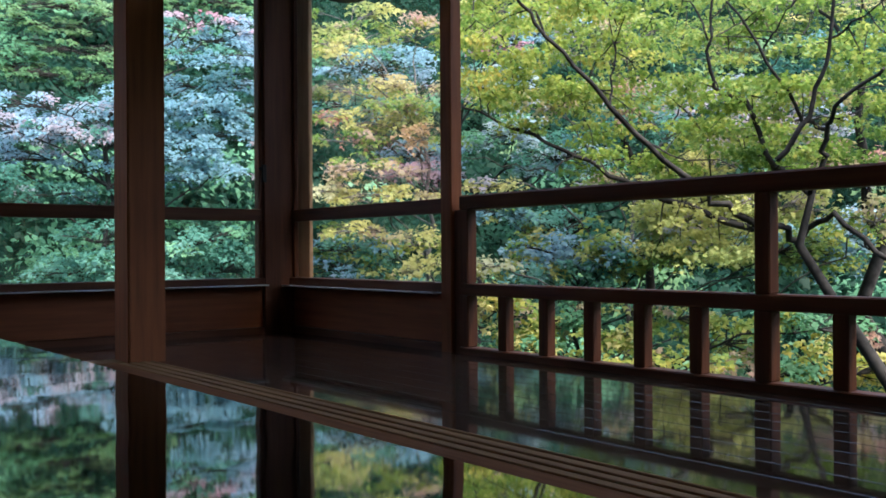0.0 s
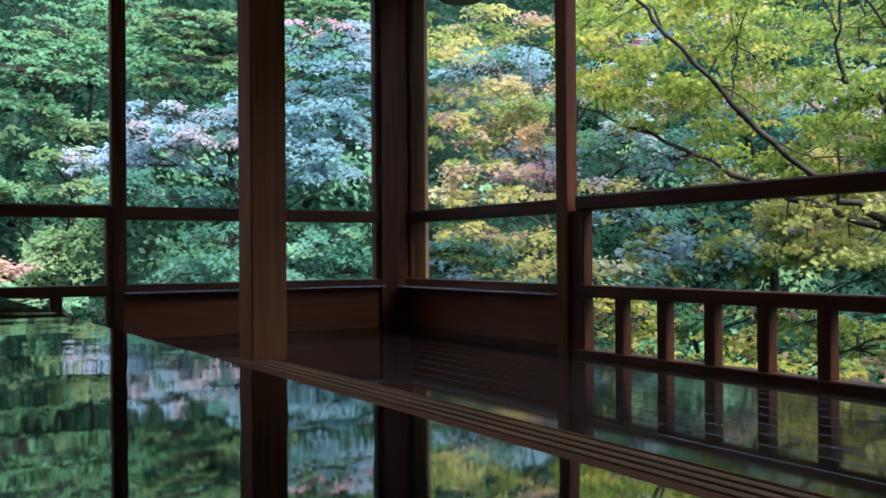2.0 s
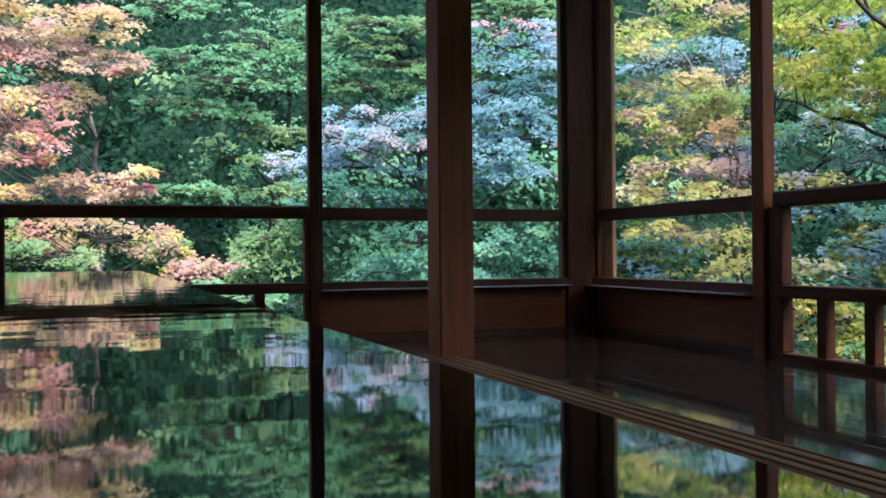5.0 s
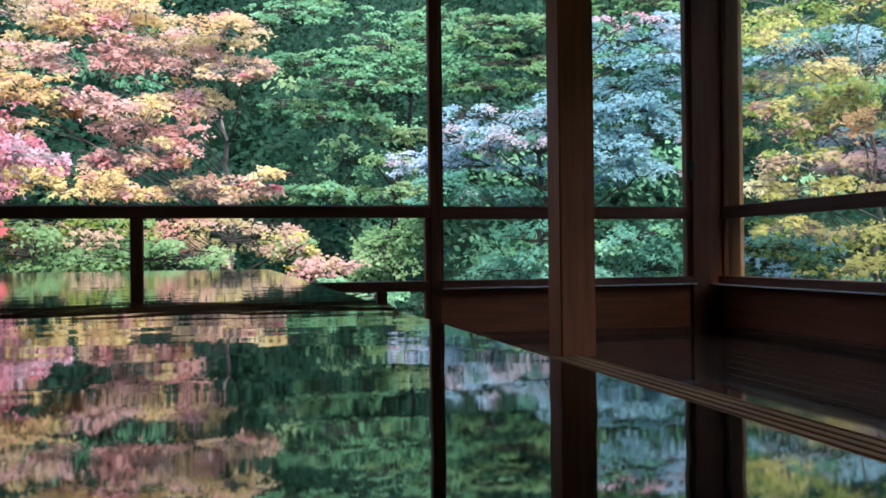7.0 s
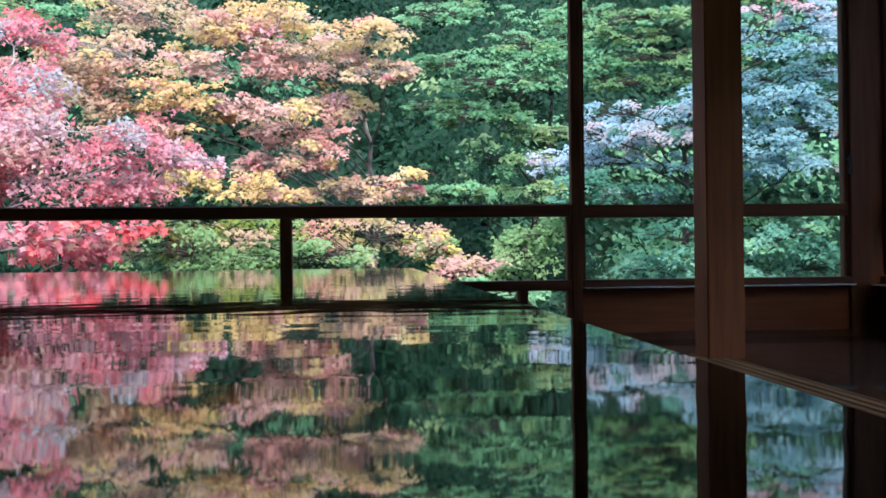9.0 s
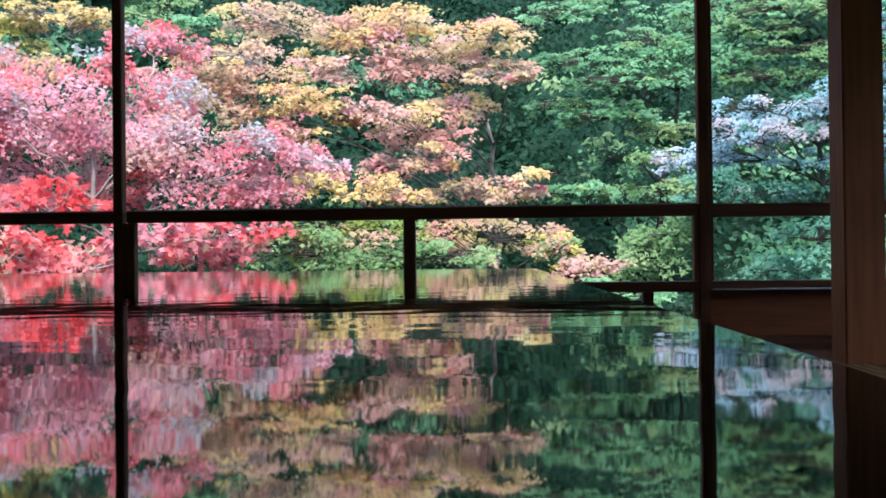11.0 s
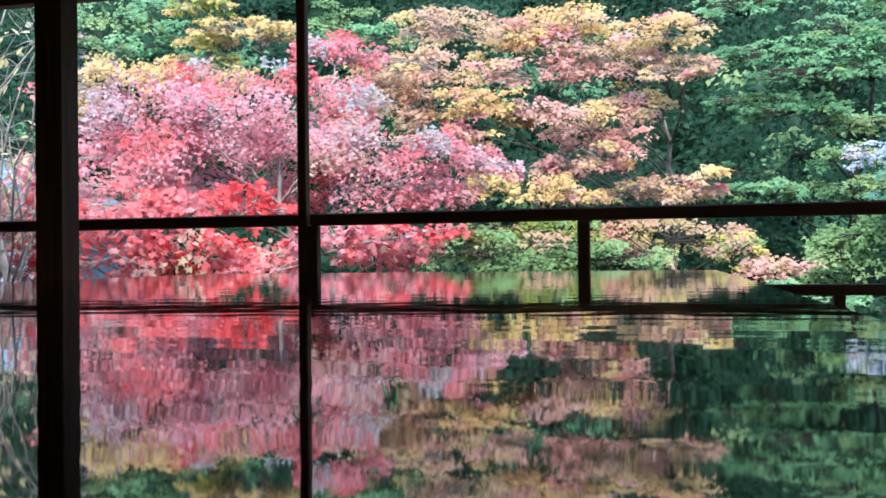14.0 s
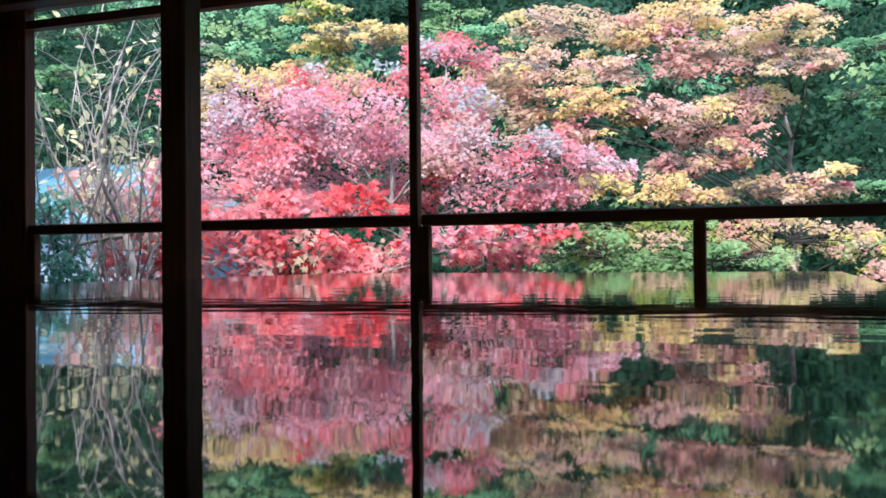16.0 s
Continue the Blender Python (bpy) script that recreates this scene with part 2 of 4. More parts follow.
part("edge_board", box(1.500, 1.578, -3.0, 3.79, -0.024, 0.004, 0.003), plank_wood, sill, "glossy dark outer board")
sill_n = thing("threshold", "worn brown wooden threshold with sliding-door grooves", "threshold", kind="structure")
part("sill_board", box(-6.9, 1.39, 3.80, 3.95, -0.024, -0.001, 0), sill_wood, sill_n)
for i in range(5):
    y = 3.803 + i * 0.0315
    part("ridge", box(-6.9, 1.39, y, y + 0.018, -0.001, 0.012, 0.002), sill_wood, sill_n)


def pillar(x, y, w, top, label, mat=warm_z, z0=-0.01, name="pillar"):
    ob = mesh_object(name, box(-w / 2, w / 2, -w / 2, w / 2, 0, top - z0, 0.006, 2), mat)
    ob.location = (x, y, z0)
    return tagged(ob, label, "pillar", "pillars of the room", "structure")


pillar(1.48, 3.88, 0.16, 2.6, "square red-brown wooden pillar of the room")
pillar(-2.80, 3.87, 0.14, 2.6, "square dark wooden pillar of the room", wood_z)
pillar(1.48, -0.9, 0.16, 2.6, "square red-brown wooden pillar of the room")


def railing(name_label, length, posts, balusters, along_x, origin):
    """A low wooden railing: thick top rail, middle rail, foot rail, posts and short balusters."""
    r = thing("railing", name_label, "railing", "veranda railings")
    wd = wood_x if along_x else wood_y

    def bar(name, a0, a1, d0, d1, z0, z1, mat, bevel=0.005):
        bm = box(a0, a1, d0, d1, z0, z1, bevel) if along_x else box(d0, d1, a0, a1, z0, z1, bevel)
        return part(name, bm, mat, r)
    bar("top_rail", 0, length, -0.035, 0.035, RAIL_LOW, RAIL_TOP, wd, 0.008)
    bar("mid_rail", 0, length, -0.03, 0.03, MID_LOW, MID_TOP, wd)
    bar("foot_rail", 0, length, -0.035, 0.035, -0.02, FOOT_TOP, wd)
    for a, h in posts:
        bar("post", a - h, a + h, -0.03, 0.03, FOOT_TOP, MID_LOW, wood_z)
        bar("post", a - h * 0.92, a + h * 0.92, -0.028, 0.028, MID_TOP, RAIL_LOW, wood_z)
    for a in balusters:
        bar("baluster", a - 0.026, a + 0.026, -0.024, 0.024, FOOT_TOP, MID_LOW, wood_z, 0.003)
    r.location = origin
    return r


# north side: posts at -1.917 and 1.058, half-way post at -0.42
def bal(a0, a1, n):
    return [a0 + (a1 - a0) * k / n for k in range(1, n)]


railing("low dark wooden railing with short balusters on the veranda edge", 2.918, [(0.012, 0.033), (1.465, 0.033), (2.906, 0.012)], bal(0.012, 1.465, 6) + bal(1.465, 2.906, 6), True, (-1.8825, N + 0.035, 0))
railing("low dark wooden railing with short balusters on the veranda edge", 2.655, [(0.02, 0.033), (1.13, 0.033)], bal(0.02, 1.13, 5) + bal(1.13, 2.655, 6), True, (-4.61, N + 0.035, 0))
railing("low dark wooden railing with short balusters on the veranda edge", 5.9, [(a, 0.031) for a in (5.875, 4.385, 2.82, 1.42, 0.02)], bal(5.875, 4.40, 6) + bal(4.385, 2.82, 6) + bal(2.82, 1.42, 6) + bal(1.42, 0.02, 6), False, (E + 0.035, -2.677, 0))


def post(x, y, wx, wy, label, mat=wood_z, top=2.6):
    ob = mesh_object("veranda_post", box(-wx / 2, wx / 2, -wy / 2, wy / 2, 0, top + 0.02, 0.005), mat)
    ob.location = (x, y, -0.02)
    return tagged(ob, label, "post", "veranda posts", "structure")


post(1.0645, N + 0.03, 0.055, 0.06, "slim dark wooden post of the veranda")
post(-1.9245, N + 0.03, 0.050, 0.06, "slim dark wooden post of the veranda")
post(-4.665, N + 0.035, 0.095, 0.09, "slim dark wooden post of the veranda")
post(2.628, N + 0.0675, 0.204, 0.125, "stout dark wooden corner post of the veranda")
post(E + 0.022, 3.300, 0.066, 0.078, "dark red-brown wooden post at the window's end", warm_z)
post(E + 0.038, 3.234, 0.060, 0.068, "short dark wooden post where the railing meets the window", wood_z, RAIL_LOW)
post(E + 0.035, -2.75, 0.09, 0.09, "slim dark wooden post of the veranda")


def glazed_bay(a0, a1, plane, along_x, label, sill_low):
    """Low boarded panel, sill, glass in a dark frame with one cross rail."""
    w = thing("window_1" if along_x else "window_2", label, "window", kind="structure")

    def bar(name, b0, b1, d0, d1, z0, z1, mat, bevel=0.004, lab=""):
        bm = box(b0, b1, d0, d1, z0, z1, bevel) if along_x else box(d0, d1, b0, b1, z0, z1, bevel)
        return part(name, bm, mat, w, lab)
    hx = wood_x if along_x else wood_y
    pw = panel_wood_x if along_x else panel_wood_y
    bar("panel_board", a0, a1, plane + 0.03, plane + 0.045, 0.035, sill_low, pw)
    bar("foot_rail", a0, a1, plane + 0.01, plane + 0.06, -0.02, 0.035, hx)
    bar("window_sill", a0, a1, plane, plane + 0.08, sill_low, 0.313, hx)
    # thin ledge whose pale colour stands in for a bright reflected line
    bar("sill_edge", a0, a1, plane - 0.05, plane - 0.001, sill_low + 0.006, sill_low + 0.014, glint_edge, 0.002, "ledge of the sill, its glint of sky put into a pale colour")
    bar("cross_rail", a0, a1, plane + 0.02, plane + 0.06, RAIL_LOW - 0.008, RAIL_TOP - 0.005, hx)
    bar("stile", a0, a0 + 0.02, plane + 0.025, plane + 0.055, 0.313, LINTEL, wood_z)
    bar("stile", a1 - 0.02, a1, plane + 0.025, plane + 0.055, 0.313, LINTEL, wood_z)
    for z0, z1 in ((0.313, RAIL_LOW - 0.008), (RAIL_TOP - 0.005, LINTEL)):
        g = bar("pane", a0 + 0.02, a1 - 0.02, plane + 0.037, plane + 0.041, z0, z1, window_glass, 0)
        g.visible_shadow = False
    return w


glazed_bay(1.093, 2.525, N, True, "fixed glass window over a low dark wooden panel", 0.262)
glazed_bay(3.34, 4.744, E, False, "fixed glass window over a low dark wooden panel", 0.256)

# wide board that backs the glass beside the corner post; its lit look is in the colour
tagged(mesh_object("corner_board", box(E + 0.085, E + 0.11, 4.655, 4.96, 0.25, LINTEL, 0.004), daylit_corner), "brown wooden board behind the glass at the corner, daylight put into its colour", "board", kind="structure")

# lintels, upper wall, ceilings, eaves and the walls that close the room
trim = thing("trim", "dark wooden lintels along the veranda's open sides", "lintel", kind="structure")
part("lintel", box(-7.0, E + 0.09, N, N + 0.08, LINTEL, LINTEL + 0.055), wood_x, trim)
part("lintel", box(E - 0.05, E + 0.08, -3.0, N - 0.01, LINTEL, LINTEL + 0.055), wood_y, trim)
part("upper_beam", box(-7.0, E + 0.09, N, N + 0.08, LINTEL + 0.13, LINTEL + 0.25), wood_x, trim)
part("upper_beam", box(E, E + 0.08, -3.0, N - 0.01, LINTEL + 0.13, LINTEL + 0.25), wood_y, trim)
part("inner_lintel", box(-6.9, 1.39, 3.82, 3.93, 1.82, 1.93), wood_x, trim)
part("inner_lintel", box(1.42, 1.54, -3.0, 3.79, 1.82, 1.93), wood_y, trim)
tagged(mesh_object("wall_north_upper", box(-6.9, 1.39, 3.84, 3.91, 1.93, 2.6, 0), plaster), "earthen plaster above the inner lintel", "wall", kind="structure")
tagged(mesh_object("wall_east_upper", box(1.44, 1.52, -3.0, 3.79, 1.93, 2.6, 0), plaster), "earthen plaster above the inner lintel", "wall", kind="structure")
tagged(mesh_object("wall_south", box(-7.1, 2.9, -3.12, -3.0, -0.16, 2.6, 0), plaster), "earthen plaster wall behind the room", "wall", kind="structure")
tagged(mesh_object("wall_west", box(-7.12, -7.0, -3.0, N + 0.1, -0.16, 2.6, 0), plaster), "earthen plaster wall of the room", "wall", kind="structure")
tagged(mesh_object("wall_north_end", box(-7.0, -4.72, N, N + 0.09, -0.02, 2.6, 0.003), wood_z), "dark boarded end of the veranda", "wall", kind="structure")
tagged(mesh_object("ceiling", box(-7.1, E + 0.3, -3.1, N + 0.3, 2.6, 2.66, 0), ceiling_wood), "brown boarded wooden ceiling", "ceiling", kind="structure")
tagged(mesh_object("roof_eave", box(-7.6, E + 0.6, -3.6, N + 0.6, 2.67, 2.76, 0.01), wood_x), "dark wooden eave over the veranda", "roof", kind="structure")

# ---- the lacquer table ----
TABLE_Z = EYE[2] - 0.024


def lacquer_table(x0, x1, y0, y1, top):
    t = thing("low_table", "large black lacquer low table polished like a mirror", "table", at=((x0 + x1) / 2, (y0 + y1) / 2, -0.004))
    hx, hy, h = (x1 - x0) / 2, (y1 - y0) / 2, top + 0.004
    part("tabletop", box(-hx, hx, -hy, hy, h - 0.05, h, 0.0018, 2), black_lacquer, t)
    for sy in (-1, 1):
        part("apron", box(-hx + 0.12, hx - 0.12, sy * (hy - 0.14) - 0.015, sy * (hy - 0.14) + 0.015, h - 0.13, h - 0.051), black_lacquer, t)
    for sx in (-1, 1):
        part("apron", box(sx * (hx - 0.10) - 0.015, sx * (hx - 0.10) + 0.015, -hy + 0.16, hy - 0.16, h - 0.13, h - 0.051), black_lacquer, t)
        for sy in (-1, 1):
            part("leg", box(sx * (hx - 0.11) - 0.045, sx * (hx - 0.11) + 0.045, sy * (hy - 0.14) - 0.045, sy * (hy - 0.14) + 0.045, 0, h - 0.0505, 0.01, 2), black_lacquer, t)
    return t


lacquer_table(-0.83, 0.0738, -0.45, 1.60, TABLE_Z)


# iron loops under the north lintel and the hanging lamp by the corner
def loop(x):
    bm = bmesh.new()
    pts = [(0.018 * math.cos(a), 0, -0.032 + 0.018 * math.sin(a)) for a in [math.pi * k / 8 for k in range(8, 17)]]
    tube(bm, [(-0.018, 0, 0)] + pts + [(0.018, 0, 0)], [0.003] * 11, 6)
    ob = mesh_object("hook", bm, iron)
    ob.location = (x, N + 0.04, LINTEL)
    return tagged(ob, "small dark iron loop under the wooden lintel", "hook", "hooks under the lintel")


for x in (-4.19, -2.65, -1.78):
    loop(x)


def hanging_lamp(x, y, z):
    t = thing("hanging_lamp", "dark iron hanging lamp under the veranda lintel", "lamp", at=(x, y, z))
    bm = bmesh.new()
    bmesh.ops.create_cone(bm, cap_ends=True, segments=28, radius1=0.115, radius2=0.06, depth=0.07, matrix=Matrix.Translation((0, 0, 0.035)))
    bmesh.ops.bevel(bm, geom=bm.edges[:], offset=0.006, segments=2, affect="EDGES")
    part("shade", bm, iron, t)
    rod = bmesh.new()
    tube(rod, [(0, 0, 0.069), (0, 0, LINTEL - z)], [0.006, 0.006], 8)
    part("rod", rod, iron, t)
    return t


hanging_lamp(E - 0.02, 4.10, 1.775)

# the latch of the corner window
latch = thing("latch", "small dark iron latch on the corner post", "latch", at=(2.52, N - 0.002, 0.90))
part("plate", box(-0.012, 0.014, -0.006, 0.006, -0.05, 0.05, 0.002), iron, latch)
part("lever", box(-0.032, -0.013, -0.005, 0.005, 0.02, 0.034, 0.002), iron, latch)

# ---- the garden ----
GROUND = -4.2


def rise(x, y):
    """Height of the wooded slope that closes the garden to the north and east."""
    d = math.hypot(max(x + 2, 0) * 0.9 if y < 0 else x * 0.75, max(y, 0) if x < 0 else y * 0.95)
    return GROUND + 26 * min(max((d - 13) / 34, 0), 1) ** 0.9 + 0.5 * noise.noise(Vector((x * 0.12, y * 0.12, 0)))


def ground_sheet():
    bm = bmesh.new()
    ticks = [-600, -300, -150] + [-90 + 3 * k for k in range(61)] + [150, 300, 600]
    grid = [[bm.verts.new((x, y, rise(x, y))) for x in ticks] for y in ticks]
    for i in range(len(ticks) - 1):
        for j in range(len(ticks) - 1):
            bm.faces.new((grid[i][j], grid[i][j + 1], grid[i + 1][j + 1], grid[i + 1][j]))
    for f in bm.faces:
        f.smooth = True
    return bm


tagged(mesh_object("ground", ground_sheet(), soil), "leafy garden ground rising to a wooded slope, shade put into its dark colour", "ground", kind="structure")

LEAF_SHAPE = np.array([(0, 0, 0), (0.42, 0.10, 0.03), (0.20, 0.34, 0), (0.50, 0.62, -0.05), (0.16, 0.60, 0.02), (0, 1.0, -0.06),
                       (-0.16, 0.60, 0.02), (-0.50, 0.62, -0.05), (-0.20, 0.34, 0), (-0.42, 0.10, 0.03)])
STAR_SHAPE = np.array([(0, 0, 0), (0.52, 0.28, -0.03), (0.17, 0.46, 0.03), (0, 1.0, -0.06), (-0.17, 0.46, 0.03), (-0.52, 0.28, -0.03)])
BLADE_SHAPE = np.array([(0, 0, 0), (0.3, 0.45, 0.05), (0, 1.0, -0.05), (-0.3, 0.45, 0.05)])
OVAL_SHAPE = np.array([(0, 0, 0), (0.24, 0.3, 0.04), (0.25, 0.6, 0.03), (0, 1.0, -0.05), (-0.25, 0.6, 0.03), (-0.24, 0.3, 0.04)])


def leaf_mesh(name, places, sizes, rng, flat=0.5, shape=LEAF_SHAPE, lean=0.0, facing=0.0):
    """One mesh of many single leaves. flat: how far they lie level; lean: how far they tip outward, to the compass angle facing."""
    n, k = len(places), len(shape)
    yaw = rng.uniform(0, math.tau, n)
    tilt = rng.normal(0, 1, n) * (1 - flat) + 0.5
    rollv = rng.normal(0, 1, n) * (1 - flat) * 0.8
    s = shape[None] * sizes[:, None, None]
    x, y, z = s[..., 0], s[..., 1], s[..., 2]
    c, d = np.cos(rollv)[:, None], np.sin(rollv)[:, None]
    x, z = x * c + z * d, z * c - x * d
    c, d = np.cos(tilt)[:, None], np.sin(tilt)[:, None]
    y, z = y * c - z * d * -1, z * c - y * d
    c, d = np.cos(yaw)[:, None], np.sin(yaw)[:, None]
    x, y = x * c - y * d, x * d + y * c
    if lean:
        c, d = math.cos(facing), math.sin(facing)
        out, side = x * d + y * c, x * c - y * d
        out, z = out * math.cos(lean) + z * math.sin(lean), z * math.cos(lean) - out * math.sin(lean)
        x, y = out * d + side * c, out * c - side * d
    co = np.stack([x, y, z], -1) + places[:, None]
    me = bpy.data.meshes.new(name)
    me.vertices.add(n * k)
    me.vertices.foreach_set("co", co.astype(np.float32).ravel())
    me.loops.add(n * k)
    me.loops.foreach_set("vertex_index", np.arange(n * k, dtype=np.int32))
    me.polygons.add(n)
    me.polygons.foreach_set("loop_start", np.arange(0, n * k, k, dtype=np.int32))
    me.update(calc_edges=True)
    return me


def pad_points(rng, centre, rx, ry, rz, n):
    """Points through a flat, domed spray of leaves with a ragged rim."""
    a, r = rng.uniform(0, math.tau, n), np.sqrt(rng.uniform(0, 1, n))
    lobes = 0.64 + 0.26 * np.sin(a * rng.integers(2, 5) + rng.uniform(0, 6)) * rng.uniform(0.5, 1.0) + 0.12 * np.sin(a * rng.integers(7, 12) + rng.uniform(0, 6))
    r = r * lobes
    x, y = np.cos(a) * r * rx, np.sin(a) * r * ry
    z = rz * (0.6 - 1.1 * r * r) + rng.normal(0, 0.36, n) * rz + x * rng.normal(0, 0.12) + y * rng.normal(0, 0.12)
    stray = rng.uniform(0, 1, n) < 0.09
    z = z + stray * rng.normal(0, 0.2, n) * rx
    return np.stack([x, y, z], -1) + np.array(centre)


def polar(az, d):
    return d * math.sin(radians(az)), d * math.cos(radians(az))


def limb(bm, a, b, r0, r1, rng, sag=0.12, n=6, sides=6):
    a, b = np.array(a, float), np.array(b, float)
    L = np.linalg.norm(b - a)
    side = rng.normal(0, 1, 3) * L * 0.05
    pts, rad = [], []
    for i in range(n + 1):
        t = i / n
        p = a + (b - a) * t + side * math.sin(t * math.pi) + np.array((0, 0, sag * L * math.sin(t * math.pi)))
        p = p + rng.normal(0, 0.012, 3) * L * (0 < i < n)
        pts.append(Vector(p))
        rad.append(r0 + (r1 - r0) * t)
    tube(bm, pts, rad, sides)
    return pts


def spot(az, el, d):
    x, y = polar(az, d)
    return np.array((x, y, EYE[2] + d * math.tan(radians(el))))


def spray_points(rng, centre, w, lean, az, n, thick=0.10):
    """Leaf places over one level spray: a lobed plate, wider than deep, its rim drooping, leaning out to the light."""
    a, r = rng.uniform(0, math.tau, n), np.sqrt(rng.uniform(0, 1, n))
    k1, k2 = rng.integers(3, 6), rng.integers(7, 12)
    r = r * (0.74 + 0.20 * np.sin(a * k1 + rng.uniform(0, 6)) + 0.14 * np.sin(a * k2 + rng.uniform(0, 6)))
    side, out = 1.25 * w * r * np.cos(a), w * r * np.sin(a)
    z = w * (0.14 - 0.34 * r * r) + rng.normal(0, thick, n) * w - out * math.tan(lean) + side * rng.normal(0, 0.10)
    c, d = math.cos(radians(az)), math.sin(radians(az))
    return np.stack([side * c - out * d, -side * d - out * c, z], -1) + np.array(centre)


def tree(name, label, foot, tiers, seed, d, leaf=0.06, lean=0.5, deep=0.4, slope=0.1, cover=1.0, thin=1.0, wood_mat=None, trunk=0.12, blend=(), mixed=0.3,
         group="garden trees", category="tree", shape=STAR_SHAPE, twigs=2, size=1.0, flat=0.7, height=0.85):
    """foot: compass angle and distance of the trunk. tiers: level sprays of the crown (compass angle, height angle, half-width,
    half-height in degrees, colour) about d metres off. A limb leads from the trunk to each tier, a twig to each spray of it."""
    rng = np.random.default_rng(seed)
    x, y = polar(*foot)
    z0 = rise(x, y) - 0.1
    t = thing(name, label, category, group, at=(x, y, z0))
    mid = sum(q[1] for q in tiers) / len(tiers)
    mean_az = sum(q[0] for q in tiers) / len(tiers)
    crest = max(spot(q[0], q[1], d)[2] for q in tiers)
    bm, bole = bmesh.new(), bmesh.new()
    stem = limb(bole, (x, y, z0), (x + rng.normal(0, 0.2), y + rng.normal(0, 0.2), z0 + (crest - z0) * height), trunk, trunk * 0.22, rng, 0.0, 14, 9)
    leaves = {}
    for az, el, ha, he, col in tiers:
        dist = d + (el - mid) * slope + rng.uniform(-deep, deep)
        c = spot(az, el, dist)
        ha, he = 1.15 * ha, 1.3 * he
        wide, tall = dist * math.tan(radians(ha)), dist * math.tan(radians(he))
        reach = math.hypot(c[0] - x, c[1] - y)
        start = min(stem[2:], key=lambda m: abs(m.z - (c[2] - 0.45 * reach)))
        main = limb(bm, start, c - (0, 0, 0.3 * tall), max(trunk * 0.16, 0.011), 0.006, rng, 0.07, 9, 6)
        w0 = size * min(max(1.1 * tall, 0.15), 0.36)
        for k in range(int(5.6 * cover * wide * tall / (w0 * w0)) + 3):
            u, v = rng.uniform(-1, 1), rng.uniform(-1, 1)
            v = v * math.sqrt(1 - 0.6 * u * u) - 0.2 * u * u
            behind = rng.uniform(-0.4, 0.8) * wide
            w = w0 * rng.uniform(0.7, 1.3) * (1 - 0.35 * abs(u))
            p = spot(az + u * ha, el + v * he, dist + behind)
            pts = limb(bm, min(main[4:], key=lambda m: (m - Vector(p)).length), p, 0.006, 0.003, rng, 0.05, 4, 4)
            for _ in range(twigs):
                e = p + rng.normal(0, 0.5, 3) * (w, w, 0.25 * w)
                limb(bm, pts[2], e, 0.004, 0.002, rng, 0.04, 3, 3)
            hue = blend[rng.integers(len(blend))] if blend and rng.uniform() < mixed else col
            leaves.setdefault(hue, []).append(spray_points(rng, p, w, lean, az, int(thin * 5.0 * w * w / (leaf * leaf)) + 10))
    for v in [*bm.verts, *bole.verts]:
        v.co -= Vector((x, y, z0))
    part("trunk", bole, wood_mat or bark, t)
    tagged(part("branching", bm, wood_mat or bark, t), kind="stuff")
    for col, chunks in leaves.items():
        pl = np.concatenate(chunks) - np.array((x, y, z0))
        me = leaf_mesh("crown", pl, leaf * rng.uniform(0.65, 1.25, len(pl)), rng, flat, shape, lean * 0.9, radians(mean_az + 180))
        me.materials.append(LEAF[col])
        new("crown", me).parent = t
    return t


# far woods on the slope
def far_woods(colour, count, seed, low, high, size, label, per=120, near=14.5, wide=(0.6, 1.6)):
    rng = np.random.default_rng(seed)
    pts, sizes = [], []
    for k in range(count):
        az, d = rng.uniform(-66, 82), near + (38.5 - near) * rng.uniform(0, 1) ** 1.3
        x, y = polar(az, d)
        z = rise(x, y) + rng.uniform(low, high)
        w = rng.uniform(*wide)
        n = int(per * w * w)
        pts.append(pad_points(rng, (x, y, z), w, w, 0.3 * w, n))
        sizes.append(rng.uniform(*size, n))
    me = leaf_mesh("far_woods", np.concatenate(pts), np.concatenate(sizes), rng, 0.6, BLADE_SHAPE, 0.6, radians(188))
    me.materials.append(LEAF[colour])
    return tagged(new("far_woods", me), label, "woodland", kind="stuff")


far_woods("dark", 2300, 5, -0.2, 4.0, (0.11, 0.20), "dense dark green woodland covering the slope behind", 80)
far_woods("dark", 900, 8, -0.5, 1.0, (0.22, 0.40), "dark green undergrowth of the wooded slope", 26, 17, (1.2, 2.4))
far_woods("green", 130, 6, 1.5, 5.5, (0.10, 0.18), "lighter green woodland tops on the slope behind")
far_woods("olive", 80, 7, 2.0, 5.5, (0.10, 0.18), "olive green woodland tops on the slope behind")

